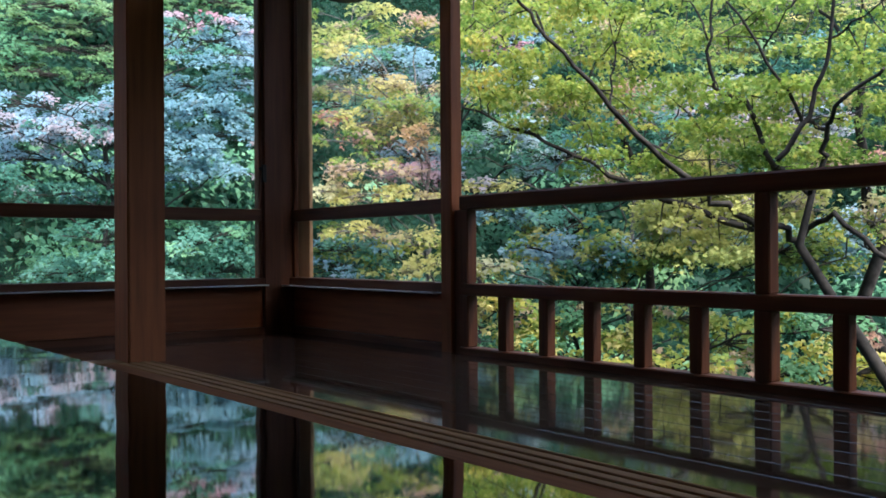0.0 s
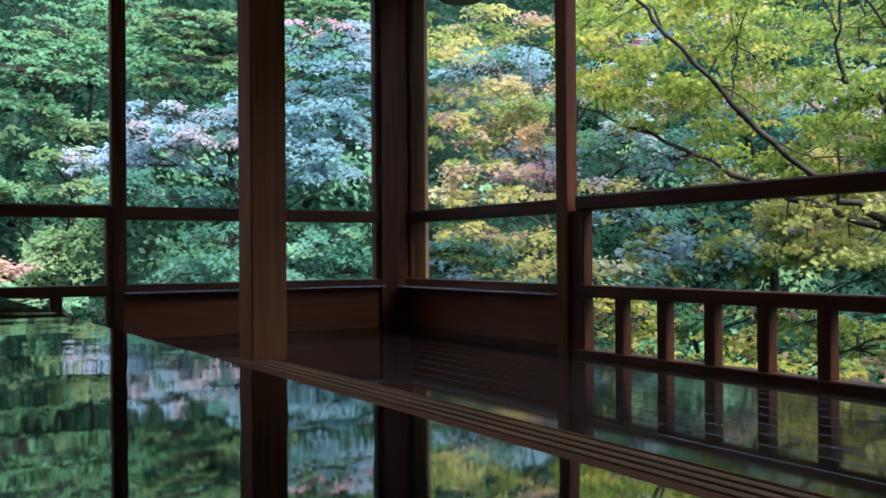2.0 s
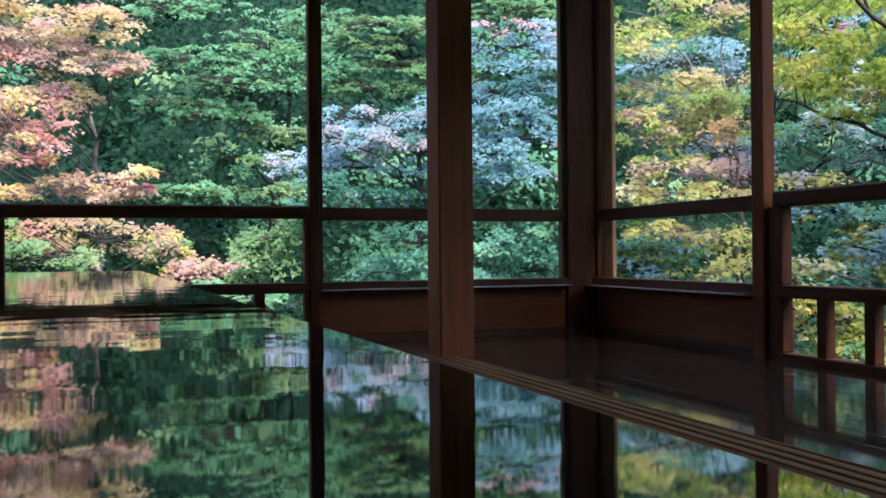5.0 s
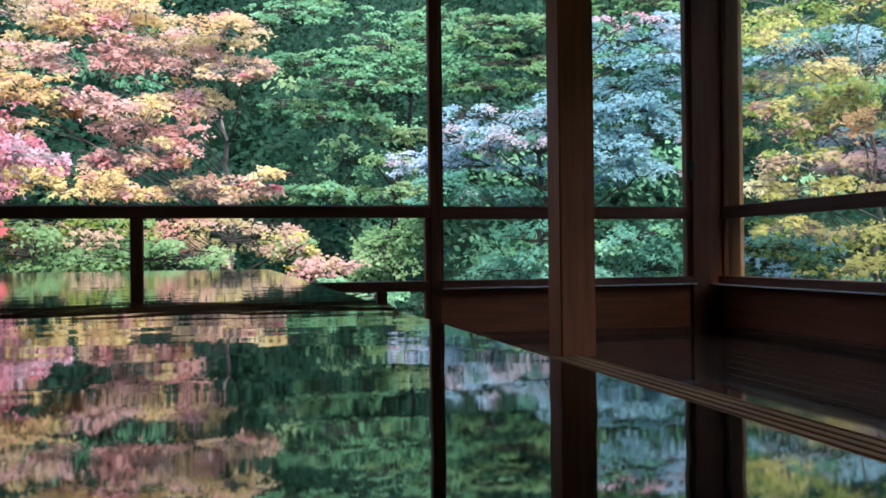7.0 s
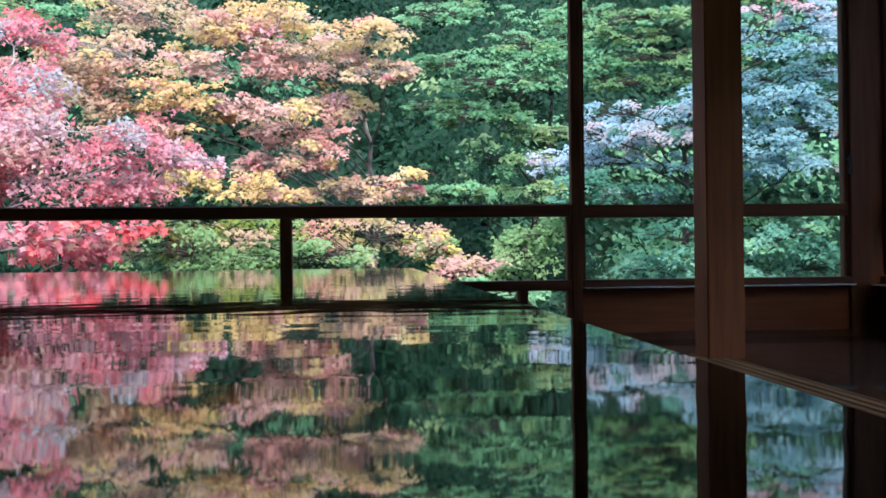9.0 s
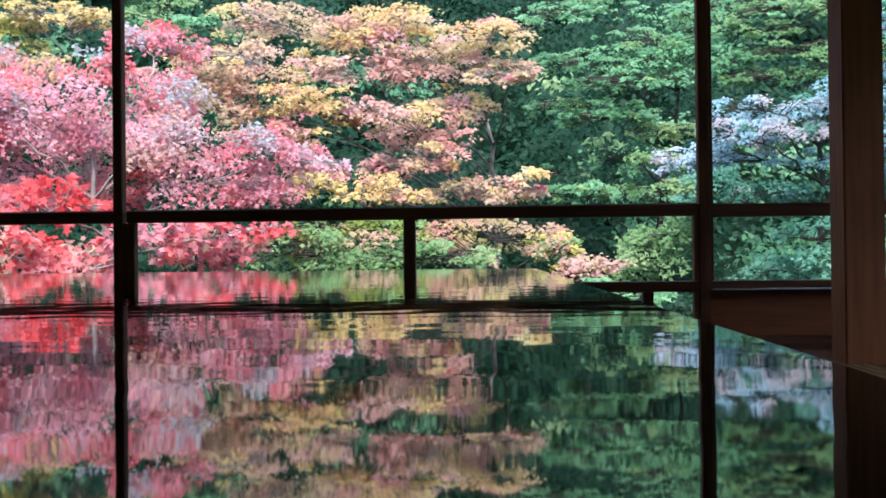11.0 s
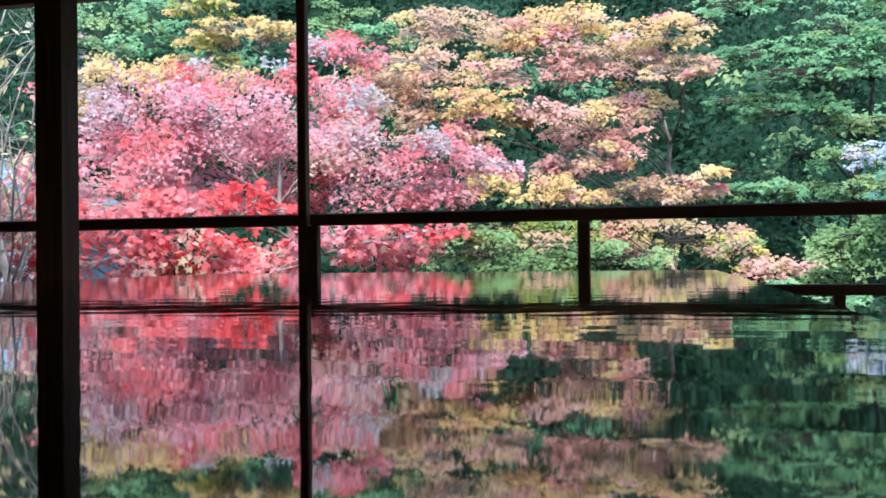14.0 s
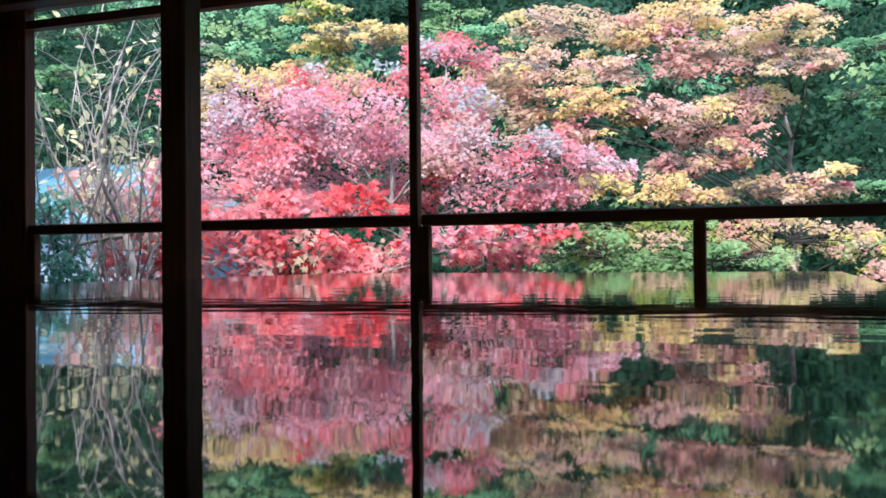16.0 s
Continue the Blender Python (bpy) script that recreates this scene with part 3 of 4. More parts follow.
tree("maple_tree", "maple in pink and crimson autumn leaf with pale branches", (-24, 9.8), [
    (-32.6, 10.3, 2.9, 1.0, "orange"), (-27.9, 10.4, 3.1, 0.9, "orange"), (-35.5, 9.0, 1.6, 0.8, "gold"), (-31.6, 8.0, 3.6, 1.5, "mauve"), (-26.6, 8.6, 3.0, 1.4, "mauve"),
    (-31.3, 5.0, 4.0, 1.8, "pink"), (-25.9, 5.4, 3.6, 2.0, "pink"), (-19.6, 12.2, 2.1, 0.8, "pink"), (-23.1, 11.0, 1.3, 0.8, "red"), (-20.3, 9.3, 2.0, 1.5, "pink"),
    (-18.8, 7.0, 3.0, 1.0, "salmon"), (-14.2, 7.0, 1.2, 0.5, "pink"), (-11.8, 5.9, 2.7, 0.6, "pink"), (-17.3, 4.8, 3.8, 1.1, "pink"), (-13.8, 4.0, 1.8, 0.6, "pink")],
    11, 10.1, 0.055, lean=0.75, wood_mat=twig_bark, twigs=6, mixed=0.4, deep=0.5, cover=1.4, thin=1.0, trunk=0.09, flat=0.45, blend=("pink", "mauve", "red", "blush"))
tree("maple_tree", "maple with large crimson leaves on low pale branches", (-29, 9.4), [
    (-32.7, 0.9, 2.4, 1.3, "red"), (-28.7, 0.8, 2.6, 1.2, "red"), (-24.2, 0.2, 2.0, 0.8, "red"), (-19.7, 1.0, 2.4, 0.9, "pink"), (-16.3, 0.5, 2.1, 0.7, "pink"), (-14.9, 1.8, 2.6, 0.3, "red"),
    (-31.0, 3.4, 3.4, 0.9, "red"), (-25.0, 3.4, 2.6, 0.8, "red"), (-39.4, 4.0, 1.7, 1.7, "salmon"), (-38.6, -0.2, 1.9, 0.6, "red"), (-36.0, 1.0, 1.6, 1.4, "red"), (-38.9, 2.2, 1.6, 0.9, "salmon"), (-37.0, 4.0, 1.4, 1.6, "pink")],
    18, 9.0, 0.086, lean=0.7, wood_mat=twig_bark, twigs=3, deep=0.3, cover=1.1, thin=0.8, trunk=0.06, flat=0.3, blend=("red", "pink", "salmon"), shape=LEAF_SHAPE)
tree("maple_tree", "maple in gold and salmon autumn leaf, in layered sprays", (-0.2, 13.4), [
    (-12.7, 13.9, 3.4, 0.9, "gold"), (-5.5, 13.5, 3.6, 1.0, "orange"), (0.0, 13.2, 2.4, 0.8, "gold"), (-13.8, 11.6, 3.8, 0.7, "gold"), (-18.1, 10.6, 2.3, 0.9, "gold"), (-3.4, 12.0, 3.1, 0.8, "salmon"),
    (0.7, 11.1, 1.9, 0.5, "gold"), (-11.4, 9.4, 2.6, 0.7, "orange"), (-15.8, 9.1, 2.0, 0.9, "gold"), (-7.8, 9.2, 1.4, 0.4, "salmon"), (-2.1, 9.3, 2.1, 0.7, "gold"), (-4.5, 7.9, 3.1, 0.8, "salmon"),
    (-9.0, 8.4, 0.9, 0.4, "orange"), (-3.9, 6.1, 1.9, 0.7, "salmon"), (-10.8, 4.4, 1.5, 0.6, "orange"), (-6.6, 4.1, 2.4, 0.6, "orange"), (-0.1, 4.0, 3.0, 0.5, "gold"), (2.4, 4.8, 0.9, 0.25, "cream"), (-8.2, 11.2, 3.2, 0.6, "salmon"), (-13.0, 7.4, 2.6, 0.6, "salmon"), (-8.8, 13.4, 2.2, 0.7, "gold"), (-6.8, 5.6, 1.8, 0.4, "salmon")],
    12, 12, 0.068, wood_mat=grey_bark, trunk=0.11, deep=0.5, cover=1.6, blend=("gold", "salmon", "orange", "mauve"))
tree("maple_tree", "low maple in yellow, salmon and green leaf", (-3, 10.4), [
    (-0.1, 1.2, 3.8, 0.8, "gold"), (3.9, 0.5, 1.3, 0.6, "yellow"), (5.9, -0.9, 1.8, 0.5, "salmon"), (-10.5, 0.4, 3.8, 0.9, "olive"), (-4.3, 0.0, 3.8, 0.7, "olive"), (-8.4, 1.7, 3.8, 0.4, "lime")],
    22, 10, 0.058, trunk=0.05, height=0.7, cover=1.4, blend=("gold", "olive", "lime"))
tree("maple_tree", "orange and yellow autumn maple behind the pink one", (-24, 14), [
    (-25.1, 13.6, 2.9, 0.5, "orange"), (-27.2, 12.4, 1.5, 0.7, "yellow"), (-28.6, 11.4, 1.6, 0.5, "orange"), (-27.9, 14.8, 1.6, 0.5, "lime")], 13, 13, 0.075, wood_mat=grey_bark, trunk=0.08, cover=1.6, blend=("orange", "gold"))
tree("maple_tree", "green maple tipped with dusty pink, high on the slope", (-34, 16), [
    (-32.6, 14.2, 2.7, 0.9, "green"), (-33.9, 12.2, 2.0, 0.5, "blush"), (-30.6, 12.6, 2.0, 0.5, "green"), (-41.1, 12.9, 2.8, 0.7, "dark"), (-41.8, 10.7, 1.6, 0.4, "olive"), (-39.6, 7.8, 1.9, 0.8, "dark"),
    (-37.5, 14.6, 2.0, 0.6, "green"), (-19.9, 14.4, 1.7, 0.9, "olive"), (-16.8, 13.5, 1.4, 0.6, "green"), (-44, 8.0, 2.0, 0.9, "dark")], 36, 15, 0.08, trunk=0.1, cover=1.2, blend=("green", "olive"))
tree("maple_tree", "spreading green maple in level tiers", (10.6, 14.6), [
    (5.5, 14.4, 3.4, 0.5, "green"), (10.0, 12.7, 3.1, 0.55, "green"), (5.5, 11.5, 2.7, 0.5, "green"), (11.3, 11.5, 2.3, 0.8, "green"), (8.2, 10.3, 3.1, 0.4, "green"), (5.5, 8.9, 3.1, 0.35, "green"), (7.2, 8.2, 2.7, 0.35, "green"),
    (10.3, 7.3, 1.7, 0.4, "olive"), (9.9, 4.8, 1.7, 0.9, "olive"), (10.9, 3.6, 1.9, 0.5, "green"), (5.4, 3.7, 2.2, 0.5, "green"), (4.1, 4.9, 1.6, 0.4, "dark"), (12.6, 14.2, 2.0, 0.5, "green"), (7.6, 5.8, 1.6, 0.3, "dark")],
    14, 13.6, 0.070, lean=0.45, size=0.85, trunk=0.10, deep=0.6, cover=1.3, flat=0.8, blend=("green", "olive"), mixed=0.2)
tree("maple_tree", "olive green maple reaching over the garden", (19.5, 14), [
    (17.2, 13.8, 2.7, 0.5, "olive"), (15.5, 12.8, 2.1, 0.4, "olive"), (17.2, 11.5, 2.4, 0.35, "olive"), (16.5, 10.1, 2.6, 0.4, "olive"), (14.4, 11.0, 1.1, 0.4, "green"), (24.7, 14.6, 2.4, 0.4, "olive"), (21.0, 11.5, 1.5, 0.9, "olive")],
    24, 12.5, 0.065, lean=0.36, size=0.8, flat=0.8, trunk=0.08, cover=1.3, blend=("olive", "green"))
tree("maple_tree", "pale blue-green maple touched with pink", (20.3, 10.8), [
    (16.1, 8.3, 3.1, 0.55, "blue"), (17.2, 6.9, 2.8, 0.5, "blush"), (14.4, 7.0, 1.8, 0.6, "blue"), (12.3, 5.6, 2.1, 0.6, "blue"), (16.1, 5.4, 3.4, 0.4, "blue"), (13.3, 3.9, 1.8, 0.7, "teal"), (17.1, 3.5, 2.1, 0.4, "teal"),
    (25.0, 13.5, 2.8, 0.35, "rose"), (25.0, 12.5, 2.8, 0.5, "blue"), (25.3, 11.5, 2.7, 0.35, "blue"), (25.0, 9.9, 3.0, 0.6, "blue"), (25.0, 8.5, 3.0, 0.6, "blue"), (24.9, 7.0, 3.0, 0.4, "blue"), (23.3, 5.8, 1.6, 0.6, "blue"),
    (25.8, 5.0, 2.2, 0.4, "blue"), (23.2, 4.3, 1.1, 0.3, "blue"), (20.8, 8.0, 2.0, 1.2, "blue")],
    15, 10.4, 0.05, trunk=0.09, deep=0.4, cover=1.4, blend=("blue", "blush", "teal"), mixed=0.22)
tree("shrub", "rounded blue-green garden shrub below the railing", (17.6, 10.6), [
    (18.6, 0.9, 1.8, 0.7, "teal"), (17.6, -0.6, 2.6, 0.9, "teal"), (24.2, 0.8, 2.3, 0.7, "teal"), (25.5, -0.9, 3.0, 0.7, "teal"), (20.8, -0.6, 2.0, 1.2, "teal"), (22.6, 2.2, 1.6, 0.4, "green")],
    25, 9.8, 0.058, trunk=0.05, cover=1.3, category="shrub", group="garden shrubs", blend=("teal", "green"))
tree("shrub", "drooping olive green shrub beside the salmon maple", (10.6, 10.6), [
    (11.0, 1.2, 1.8, 0.6, "olive"), (9.6, 0.1, 1.6, 0.8, "olive"), (11.6, -0.8, 1.8, 0.9, "dark"), (8.8, -1.0, 1.2, 0.5, "olive")], 29, 10.2, 0.055, lean=0.8, trunk=0.04, cover=1.3, category="shrub", group="garden shrubs")
tree("maple_tree", "yellow-green maple with golden and orange tips", (38.6, 9.2), [
    (33.4, 13.8, 2.4, 0.8, "yellow"), (37.1, 13.0, 2.0, 0.9, "lime"), (32.3, 12.2, 1.7, 0.6, "yellow"), (36.1, 10.1, 2.7, 0.4, "gold"), (33.3, 9.7, 2.4, 0.35, "yellow"), (36.4, 8.8, 2.0, 0.4, "lime"), (32.3, 8.3, 1.4, 0.3, "salmon"),
    (35.4, 7.8, 2.0, 0.45, "yellow"), (37.7, 7.0, 1.4, 0.45, "orange"), (33.3, 6.8, 2.0, 0.4, "lime"), (34.3, 5.1, 2.7, 0.45, "gold"), (31.6, 3.8, 2.1, 0.3, "cream"), (35.7, 3.5, 3.0, 0.35, "yellow"), (35.0, 1.3, 3.0, 0.3, "yellow"),
    (37.3, 0.6, 1.7, 0.4, "lime"), (37.7, -0.9, 1.4, 0.4, "yellow")],
    16, 8.6, 0.052, wood_mat=grey_bark, trunk=0.06, deep=0.4, cover=1.2, blend=("lime", "yellow", "gold"))
tree("maple_tree", "pale blue-green maple seen between the yellow branches", (40.5, 12), [
    (35.1, 11.2, 3.2, 0.8, "blue"), (37.4, 6.0, 2.4, 0.5, "blue"), (37.4, 4.7, 2.0, 0.5, "blush"), (33.5, 8.8, 3.0, 0.7, "teal"), (45.6, 13.5, 2.4, 0.8, "blue"), (41.8, 10.5, 2.4, 0.5, "pale"), (43.0, 7.2, 2.4, 0.7, "pale"),
    (45.6, 5.8, 2.6, 0.8, "pale"), (42.0, 12.6, 2.0, 0.5, "rose"), (49.5, 7.5, 2.6, 0.7, "teal"), (54, 9.0, 3.0, 0.8, "blush"), (59, 7.5, 3.0, 0.8, "blush"), (62, 11, 3.0, 0.8, "teal")],
    19, 10.5, 0.055, trunk=0.09, cover=1.8, blend=("blue", "teal", "green"))
tree("shrub", "blue-green leafy shrub beyond the railing", (46, 9.8), [
    (33.3, 0.3, 2.4, 0.6, "teal"), (32.9, -0.9, 2.3, 0.6, "teal"), (42.3, 2.4, 1.8, 0.5, "blue"), (46.2, 1.5, 2.0, 0.7, "teal"), (45.5, 0.0, 2.4, 0.6, "blue"), (44.2, -1.1, 1.8, 0.5, "teal"), (50.4, 0.1, 2.6, 0.8, "lime"), (48.5, -1.0, 2.0, 0.7, "teal"),
    (54.0, 0.6, 2.4, 0.8, "lime"), (58.5, 0.2, 3.0, 1.0, "lime"), (63, 0.5, 2.6, 1.2, "blue")], 26, 9.2, 0.06, trunk=0.06, cover=2.4, category="shrub", group="garden shrubs", blend=("lime", "blue", "yellow"), mixed=0.5)
tree("shrub", "yellow-green shrub under the veranda's edge", (47, 7.2), [
    (42.0, -3.4, 1.6, 0.8, "lime"), (44.2, -4.6, 2.0, 1.0, "lime"), (47.6, -3.6, 1.8, 0.8, "green"), (49.5, -5.0, 2.0, 0.9, "lime"), (52.8, -3.8, 1.6, 0.7, "lime"), (55.5, -5.2, 2.4, 0.9, "lime"), (60.5, -4.2, 2.6, 0.9, "green"),
    (62.5, -6.6, 3.0, 1.0, "lime"), (45.0, -6.6, 3.0, 0.9, "green"), (52.0, -7.2, 3.0, 0.9, "lime"), (57, -7.6, 3.0, 0.9, "green")], 27, 6.8, 0.055, trunk=0.04, cover=1.1, category="shrub", group="garden shrubs", blend=("lime", "yellow", "gold"), mixed=0.4)
tree("shrub", "green shrubs below the veranda", (2, 9.5), [
    (-12, -2.4, 5, 0.6, "green"), (-3, -2.4, 4, 0.6, "green"), (6, -2.6, 4, 0.7, "green"), (-25, -2.4, 6, 0.6, "green"), (-35, -2.4, 5, 0.6, "green"), (16, -3, 5, 0.8, "dark"), (26, -3, 5, 0.8, "green"), (36, -3, 4, 1.0, "teal"), (39, -5, 3, 1.0, "green")],
    28, 9.3, 0.07, trunk=0.04, category="shrub", group="garden shrubs")
tree("maple_tree", "yellow-green maple further down the slope", (51, 10), [
    (42.5, 14.6, 3.0, 0.9, "lime"), (42.4, 9.2, 2.0, 0.4, "lime"), (41.7, 4.0, 1.6, 0.3, "yellow"), (45.6, 9.3, 2.2, 0.7, "lime"), (49.5, 12.6, 3.2, 1.0, "lime"), (50.2, 9.3, 3.0, 0.9, "olive"), (49.0, 4.2, 1.8, 0.4, "lime"),
    (54.5, 5.2, 3.0, 0.8, "yellow"), (55.5, 12.0, 3.0, 1.0, "lime"), (57.5, 6.4, 2.6, 0.7, "gold"), (60.5, 9.0, 2.8, 1.0, "lime"), (62.5, 5.0, 2.4, 0.9, "salmon"), (60.5, 13.4, 3.0, 0.9, "lime"), (53.5, 1.9, 2.6, 0.7, "yellow"),
    (58.5, 2.6, 2.6, 0.8, "yellow"), (63.5, 1.8, 2.0, 0.9, "lime"), (41.5, -0.9, 1.4, 0.3, "cream")],
    37, 8.4, 0.05, wood_mat=grey_bark, trunk=0.06, cover=1.3, blend=("yellow", "gold", "blush"), mixed=0.4)
tree("tree", "tall dark-trunked tree behind the railing", (48.2, 9.4), [(47.5, 14.6, 3.0, 0.8, "olive"), (44, 16.0, 4.0, 0.8, "green"), (52, 15.5, 3.0, 0.7, "olive")], 34, 9.4, 0.06, trunk=0.10, cover=1.1)
tree("tree", "tall dark-trunked tree at the garden's edge", (64.6, 8.4), [(63, 15.5, 3.0, 0.9, "olive"), (58, 16.2, 3.0, 0.8, "lime")], 35, 8.4, 0.06, trunk=0.12)


# the near maple, whose bare dark limbs fork in front of the railing
def near_maple():
    rng = np.random.default_rng(17)
    d = 6.3
    foot = np.array((*polar(66, 6.6), 0))
    foot[2] = rise(foot[0], foot[1]) - 0.1
    t = thing("maple_tree", "tall yellow-green maple with dark forking branches", "tree", "garden trees", at=tuple(foot))
    limbs = []

    def branch(r0, r1, *way, wobble=0.012):
        pts = []
        for (a0, e0), (a1, e1) in zip(way, way[1:]):
            pts += [(a0 + (a1 - a0) * k / 4, e0 + (e1 - e0) * k / 4) for k in range(4)]
        pts.append(way[-1])
        depth = d + rng.uniform(-0.25, 0.25)
        bend = rng.uniform(-0.5, 0.5)
        line = [Vector(spot(a, e, depth + bend * k / len(pts)) + rng.normal(0, wobble, 3)) for k, (a, e) in enumerate(pts)]
        bm = bmesh.new()
        tube(bm, [p - Vector(foot) for p in line], [0.72 * (r0 + (r1 - r0) * k / (len(line) - 1)) for k in range(len(line))], 10)
        part("limb", bm, bark, t)
        limbs.append(line)

    bm = bmesh.new()
    low = [foot, spot(66, -12, d), spot(64.3, -7.6, d), spot(61.5, -3.1, d), spot(59.6, 0.2, d), spot(60.3, 3.2, d), spot(61.0, 5.2, d)]
    tube(bm, [Vector(p - foot) for p in low], [0.075, 0.055, 0.042, 0.034, 0.028, 0.020, 0.017], 12)
    part("trunk", bm, bark, t)
    branch(0.032, 0.028, (59.6, 0.4), (58.5, 1.2), (57.3, 1.4))
    branch(0.032, 0.030, (60.3, 3.2), (59.0, 4.1), (58.3, 4.8))
    branch(0.034, 0.012, (57.3, 1.4), (55.0, 2.9), (53.0, 4.4), (49.4, 7.8), (47.7, 10.2), (44.6, 13.6), (42.9, 15.8))
    branch(0.034, 0.010, (57.1, 1.2), (52.2, 3.0), (49.0, 4.5), (46.2, 6.1), (42.2, 7.7), (39.6, 9.1))
    branch(0.026, 0.010, (58.3, 4.7), (56.7, 8.6), (55.0, 9.5), (54.6, 11.4), (55.1, 15.2))
    branch(0.010, 0.005, (54.8, 12.1), (53.8, 14.1), (52.8, 15.3))
    branch(0.026, 0.012, (58.5, 5.2), (60.2, 7.6), (61.0, 10.4), (61.7, 14.6))
    branch(0.020, 0.009, (61.0, 6.7), (59.8, 7.4), (57.9, 10.8), (55.9, 14.1))
    branch(0.010, 0.005, (57.8, 11.5), (58.8, 12.8), (59.9, 14.8))
    branch(0.024, 0.013, (61.0, 5.1), (61.1, 6.9), (61.9, 8.3), (64.3, 9.8))
    branch(0.012, 0.006, (61.3, 11.6), (62.6, 12.5), (64.3, 13.6))
    branch(0.028, 0.022, (59.6, 0.8), (61.5, 2.0), (64.3, -0.9))
    branch(0.012, 0.005, (49.0, 8.4), (49.2, 11.0), (49.0, 14.5))
    branch(0.010, 0.004, (47.0, 6.0), (45.5, 4.8), (42.5, 5.2), (40.0, 5.8))
    branch(0.010, 0.004, (50.5, 6.6), (52.5, 5.6), (56.0, 4.8))
    twig = bmesh.new()
    places = []
    forks = [q for l in limbs for q in l]
    for k in range(290):
        az, el = rng.uniform(39, 66), rng.uniform(4.2, 16.5)
        if az < 47.5 and el < 8.6 and k % 3:
            el += 7
        if k % 7 == 0:
            az, el = rng.uniform(51, 58), rng.uniform(-0.6, 3.4)
        p = spot(az, el, d + rng.uniform(-0.2, 1.9))
        w = rng.uniform(0.14, 0.34)
        near = sorted(forks, key=lambda q: (q - Vector(p)).length)[:5]
        start = near[int(rng.integers(0, 5))]
        if (start - Vector(p)).length < 0.75:
            way = limb(twig, start - Vector(foot), p - foot, 0.006, 0.0025, rng, 0.05, 5, 4)
            forks += [Vector(q) + Vector(foot) for q in way[2:]]
        places.append(pad_points(rng, p, w, w, 0.2 * w, int(1500 * w * w) + 12))
    tagged(part("branching", twig, bark, t), kind="stuff")
    for colour, chunks in (("lime", [q for k, q in enumerate(places) if not k % 3 and k % 7]), ("spring", [q for k, q in enumerate(places) if k % 3 and k % 7]), ("yellow", [q for k, q in enumerate(places) if not k % 7])):
        pl = np.concatenate(chunks) - foot
        me = leaf_mesh("crown", pl, 0.038 * rng.uniform(0.7, 1.25, len(pl)), rng, 0.45, LEAF_SHAPE)
        me.materials.append(LEAF[colour])
        new("crown", me).parent = t


near_maple()


# half-bare shrub with pale twigs and a few cream leaves
def bare_shrub():
    rng = np.random.default_rng(31)
    x, y = polar(-40.5, 8.6)
    z0 = rise(x, y)
    t = thing("bare_shrub", "half-bare shrub of pale grey twigs with cream leaves", "shrub", "garden shrubs", at=(x, y, z0))
    stems, places = bmesh.new(), []
    for k in range(22):
        a = spot(rng.uniform(-43, -38), -8, 8.6 + rng.uniform(-0.5, 0.5))
        b = spot(rng.uniform(-46, -36), rng.uniform(6, 15), 8.6 + rng.uniform(-0.7, 0.7))
        r = rng.uniform(0.008, 0.016)
        pts = limb(stems, (x + rng.normal(0, 0.1), y, z0), a, r * 1.3, r, rng, 0.02, 4, 6)
        pts = limb(stems, pts[-1], b, r, 0.005, rng, 0.03, 9, 6)
        for m in pts[3:]:
            for _ in range(2):
                e = np.array(m) + rng.normal(0, 1, 3) * (0.25, 0.25, 0.18) + (0, 0, 0.16)
                limb(stems, m, e, 0.004, 0.002, rng, 0.05, 4, 4)
                if rng.uniform() < 0.6 and e[2] > 0.9:
                    places.append(e)
    base = spot(-39.0, 1.6, 8.5)
    limb(stems, (x, y, z0), base, 0.05, 0.032, rng, 0.02, 6, 8)
    for way in ([(-39.9, 5.0), (-39.7, 9.0)], [(-41.3, 3.4), (-43.2, 6.6), (-44.4, 11.0)], [(-37.6, 3.4), (-36.6, 7.0)], [(-40.4, 6.0), (-39.2, 11.5), (-38.2, 14.8)], [(-41.8, 1.0), (-42.0, 4.2)]):
        p, r = Vector(base), 0.024
        for az, el in way:
            q = Vector(spot(az, el, 8.5 + rng.uniform(-0.2, 0.2)))
            limb(stems, p, q, r, r * 0.6, rng, 0.03, 6, 7)
            p, r = q, r * 0.6
    for v in stems.verts:
        v.co -= Vector((x, y, z0))
    tagged(part("branching", stems, twig_bark, t), kind="stuff")
    pl = np.repeat(np.array(places), 2, 0) + rng.normal(0, 0.06, (len(places) * 2, 3)) - (x, y, z0)
    me = leaf_mesh("leaves", pl, rng.uniform(0.07, 0.11, len(pl)), rng, 0.0, OVAL_SHAPE)
    me.materials.append(LEAF["cream"])
    new("leaves", me).parent = t


bare_shrub()


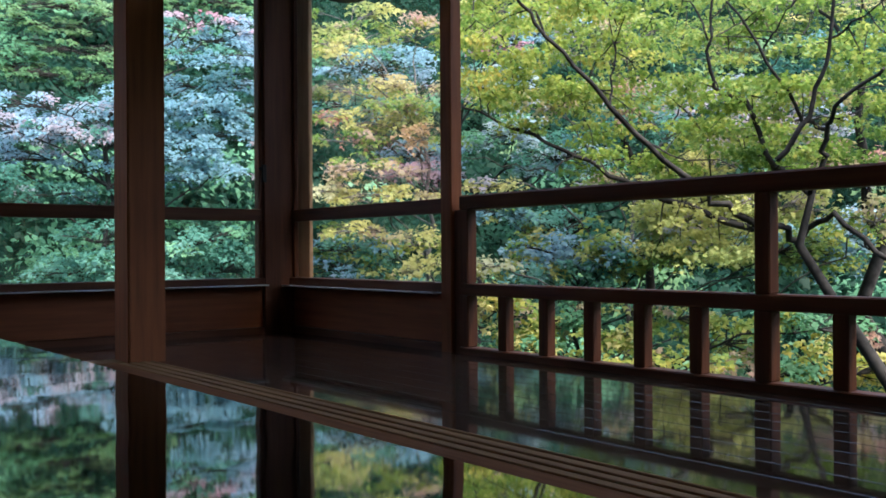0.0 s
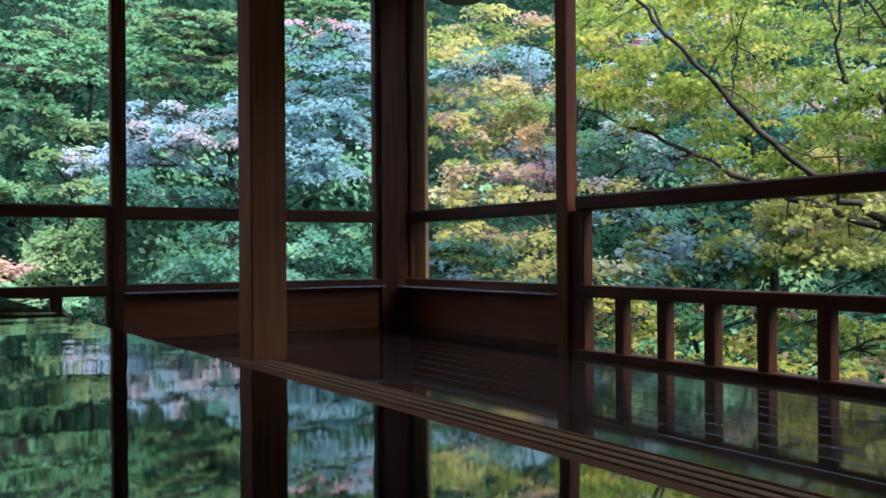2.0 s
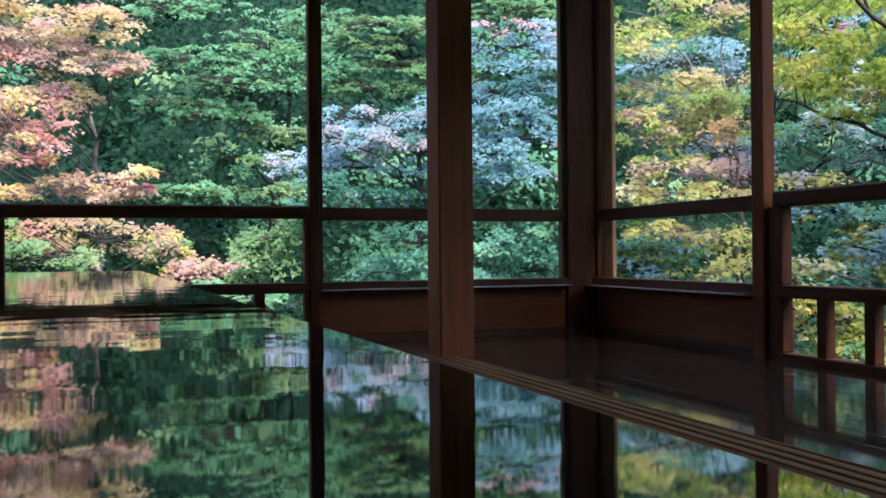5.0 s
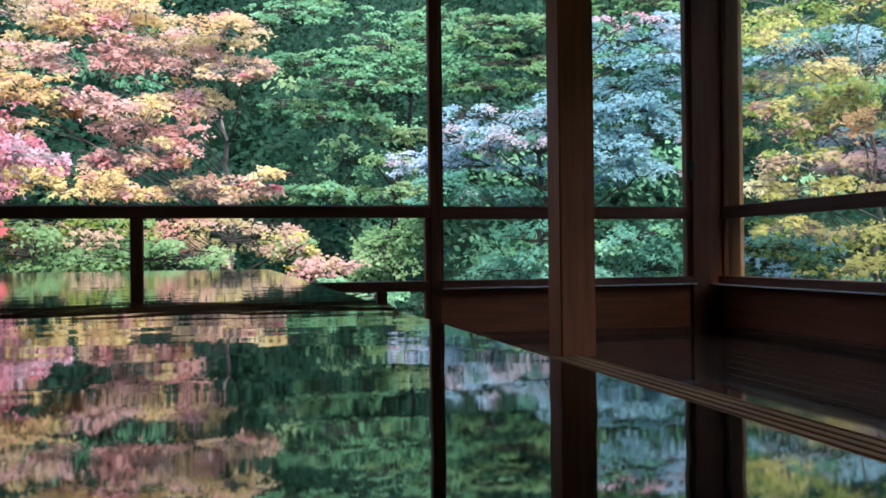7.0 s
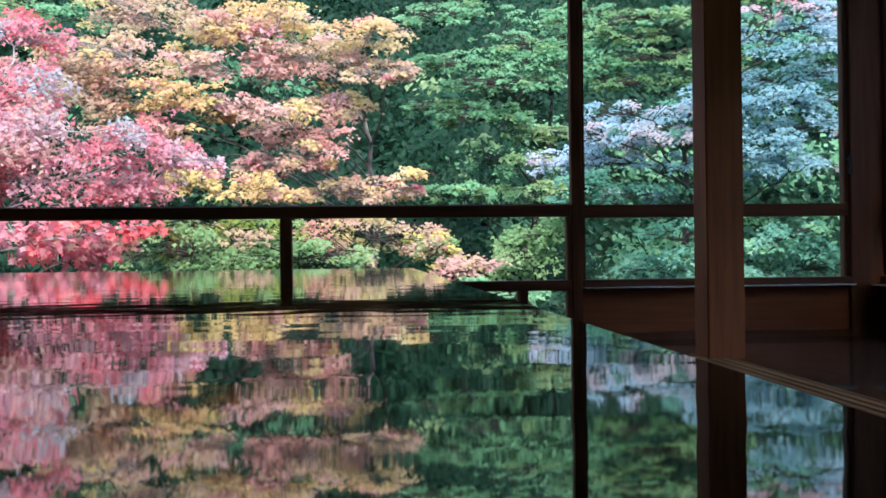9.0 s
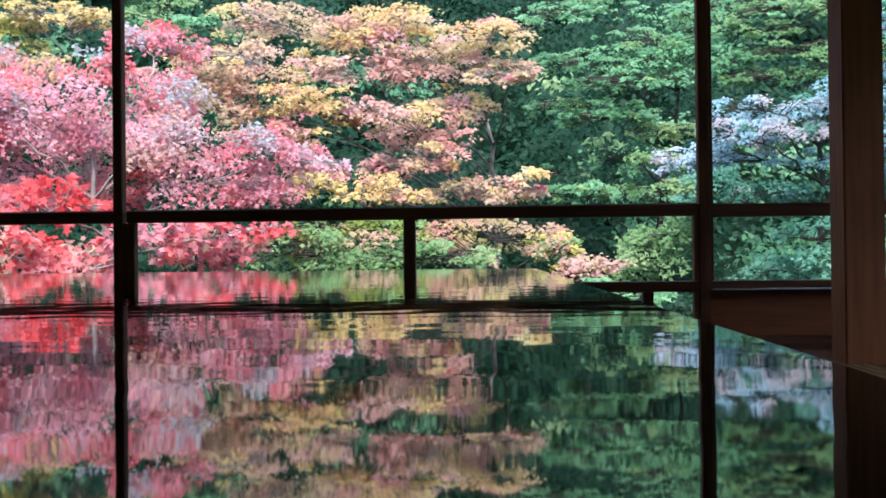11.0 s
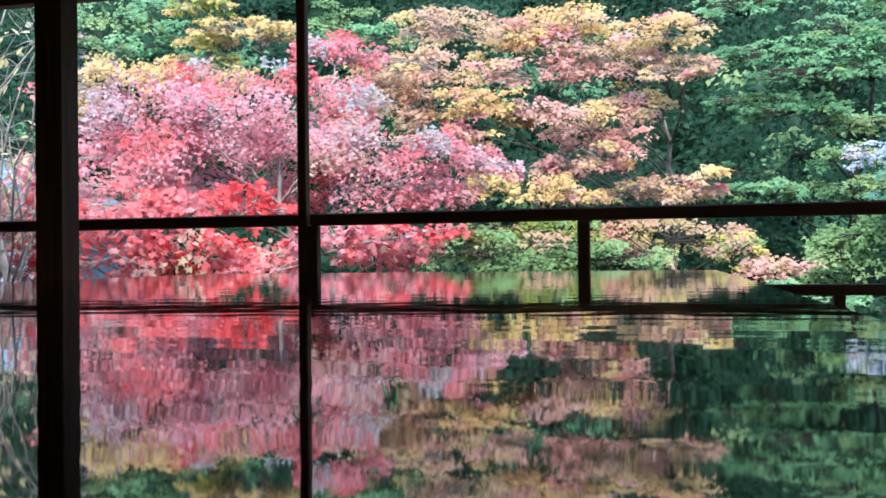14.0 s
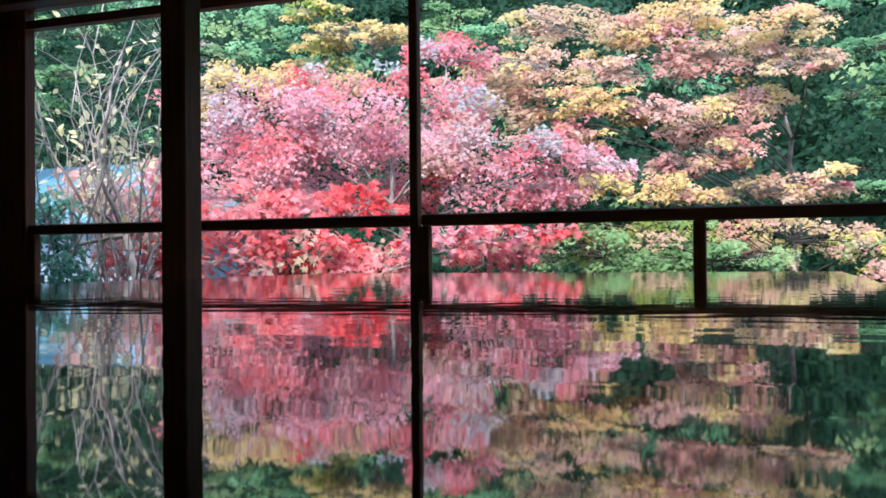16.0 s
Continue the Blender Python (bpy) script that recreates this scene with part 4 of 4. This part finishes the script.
# the neighbouring outbuilding, half hidden behind the shrubs
def outbuilding():
    x0, x1, y, z1 = -11.6, -7.55, 10.0, 0.95
    z0 = GROUND - 0.2
    t = thing("outbuilding", "pale blue boarded outbuilding with a metal roof", "house", at=(x0, y, z0))
    part("wall", box(0, x1 - x0, 0.02, 2.6, 0, z1 - z0, 0), pale_blue_board, t)
    n = 26
    for k in range(n):
        h = (z1 - z0) / n
        part("siding_board", box(-0.01, x1 - x0 + 0.01, 0.0, 0.018, k * h + 0.012, (k + 1) * h, 0.003), pale_blue_board, t)
    bm = bmesh.new()
    w, e = x1 - x0, z1 - z0
    top = [bm.verts.new(v) for v in ((-0.3, -0.35, e + 0.02), (w + 0.3, -0.35, e + 0.02), (w - 1.2, 1.3, e + 0.95), (-0.3, 1.3, e + 0.95), (w + 0.3, 3.0, e + 0.02), (-0.3, 3.0, e + 0.02))]
    bm.faces.new((top[0], top[1], top[2], top[3]))
    bm.faces.new((top[1], top[4], top[2]))
    bm.faces.new((top[3], top[2], top[4], top[5]))
    bmesh.ops.solidify(bm, geom=bm.faces[:], thickness=0.06)
    roof = part("roof", bm, pale_blue_metal, t, "pale blue metal roof")
    for k in range(9):
        a = 0.1 + k * 0.42
        rib = bmesh.new()
        hi = min(1.0, (w + 0.3 - a) / 1.5)
        tube(rib, [(a, -0.34, e + 0.035), (a, -0.35 + 1.65 * hi, e + 0.035 + 0.93 * hi)], [0.018, 0.018], 5)
        part("seam", rib, pale_blue_metal, roof)


outbuilding()
tree("shrub", "dark blue-green bush beside the outbuilding", (-42.5, 8.6), [
    (-43.0, 2.6, 1.2, 0.9, "teal"), (-43.2, 0.6, 1.4, 1.2, "teal"), (-42.0, -0.4, 1.0, 0.8, "teal")], 33, 8.6, 0.07, trunk=0.03, shape=BLADE_SHAPE, category="shrub", group="garden shrubs")

# ---- floor planks, last ----
PLANK = 0.110


def plank(a0, a1, b0, b1, along_x):
    """A worn board: flat on top, its long edges eased by years of polishing."""
    prof = [(0, -0.024), (0, -0.0013), (0.0012, -0.00040), (0.0028, -0.00005), (0.5 * (b1 - b0), 0.0), (b1 - b0 - 0.0028, -0.00005), (b1 - b0 - 0.0012, -0.00040), (b1 - b0, -0.0013), (b1 - b0, -0.024)]
    bm = bmesh.new()
    ends = [[bm.verts.new((a, b0 + p, z) if along_x else (b0 + p, a, z)) for p, z in prof] for a in (a0, a1)]
    for k in range(len(prof) - 1):
        f = bm.faces.new((ends[0][k], ends[0][k + 1], ends[1][k + 1], ends[1][k]))
        f.smooth = k in (1, 2, 5, 6)
    bm.faces.new(ends[0])
    bm.faces.new(ends[1])
    bmesh.ops.recalc_face_normals(bm, faces=bm.faces[:])
    return bm


for k in range(10):
    x0 = 1.580 + k * PLANK
    part("plank", plank(-3.0, N - 0.012, x0 + 0.0011, x0 + PLANK - 0.0011, False), plank_wood, floor)
for k in range(7):
    y0 = 3.952 + k * PLANK
    part("plank", plank(-7.0, 1.578, y0 + 0.0011, y0 + PLANK - 0.0011, True), plank_wood_x, floor)
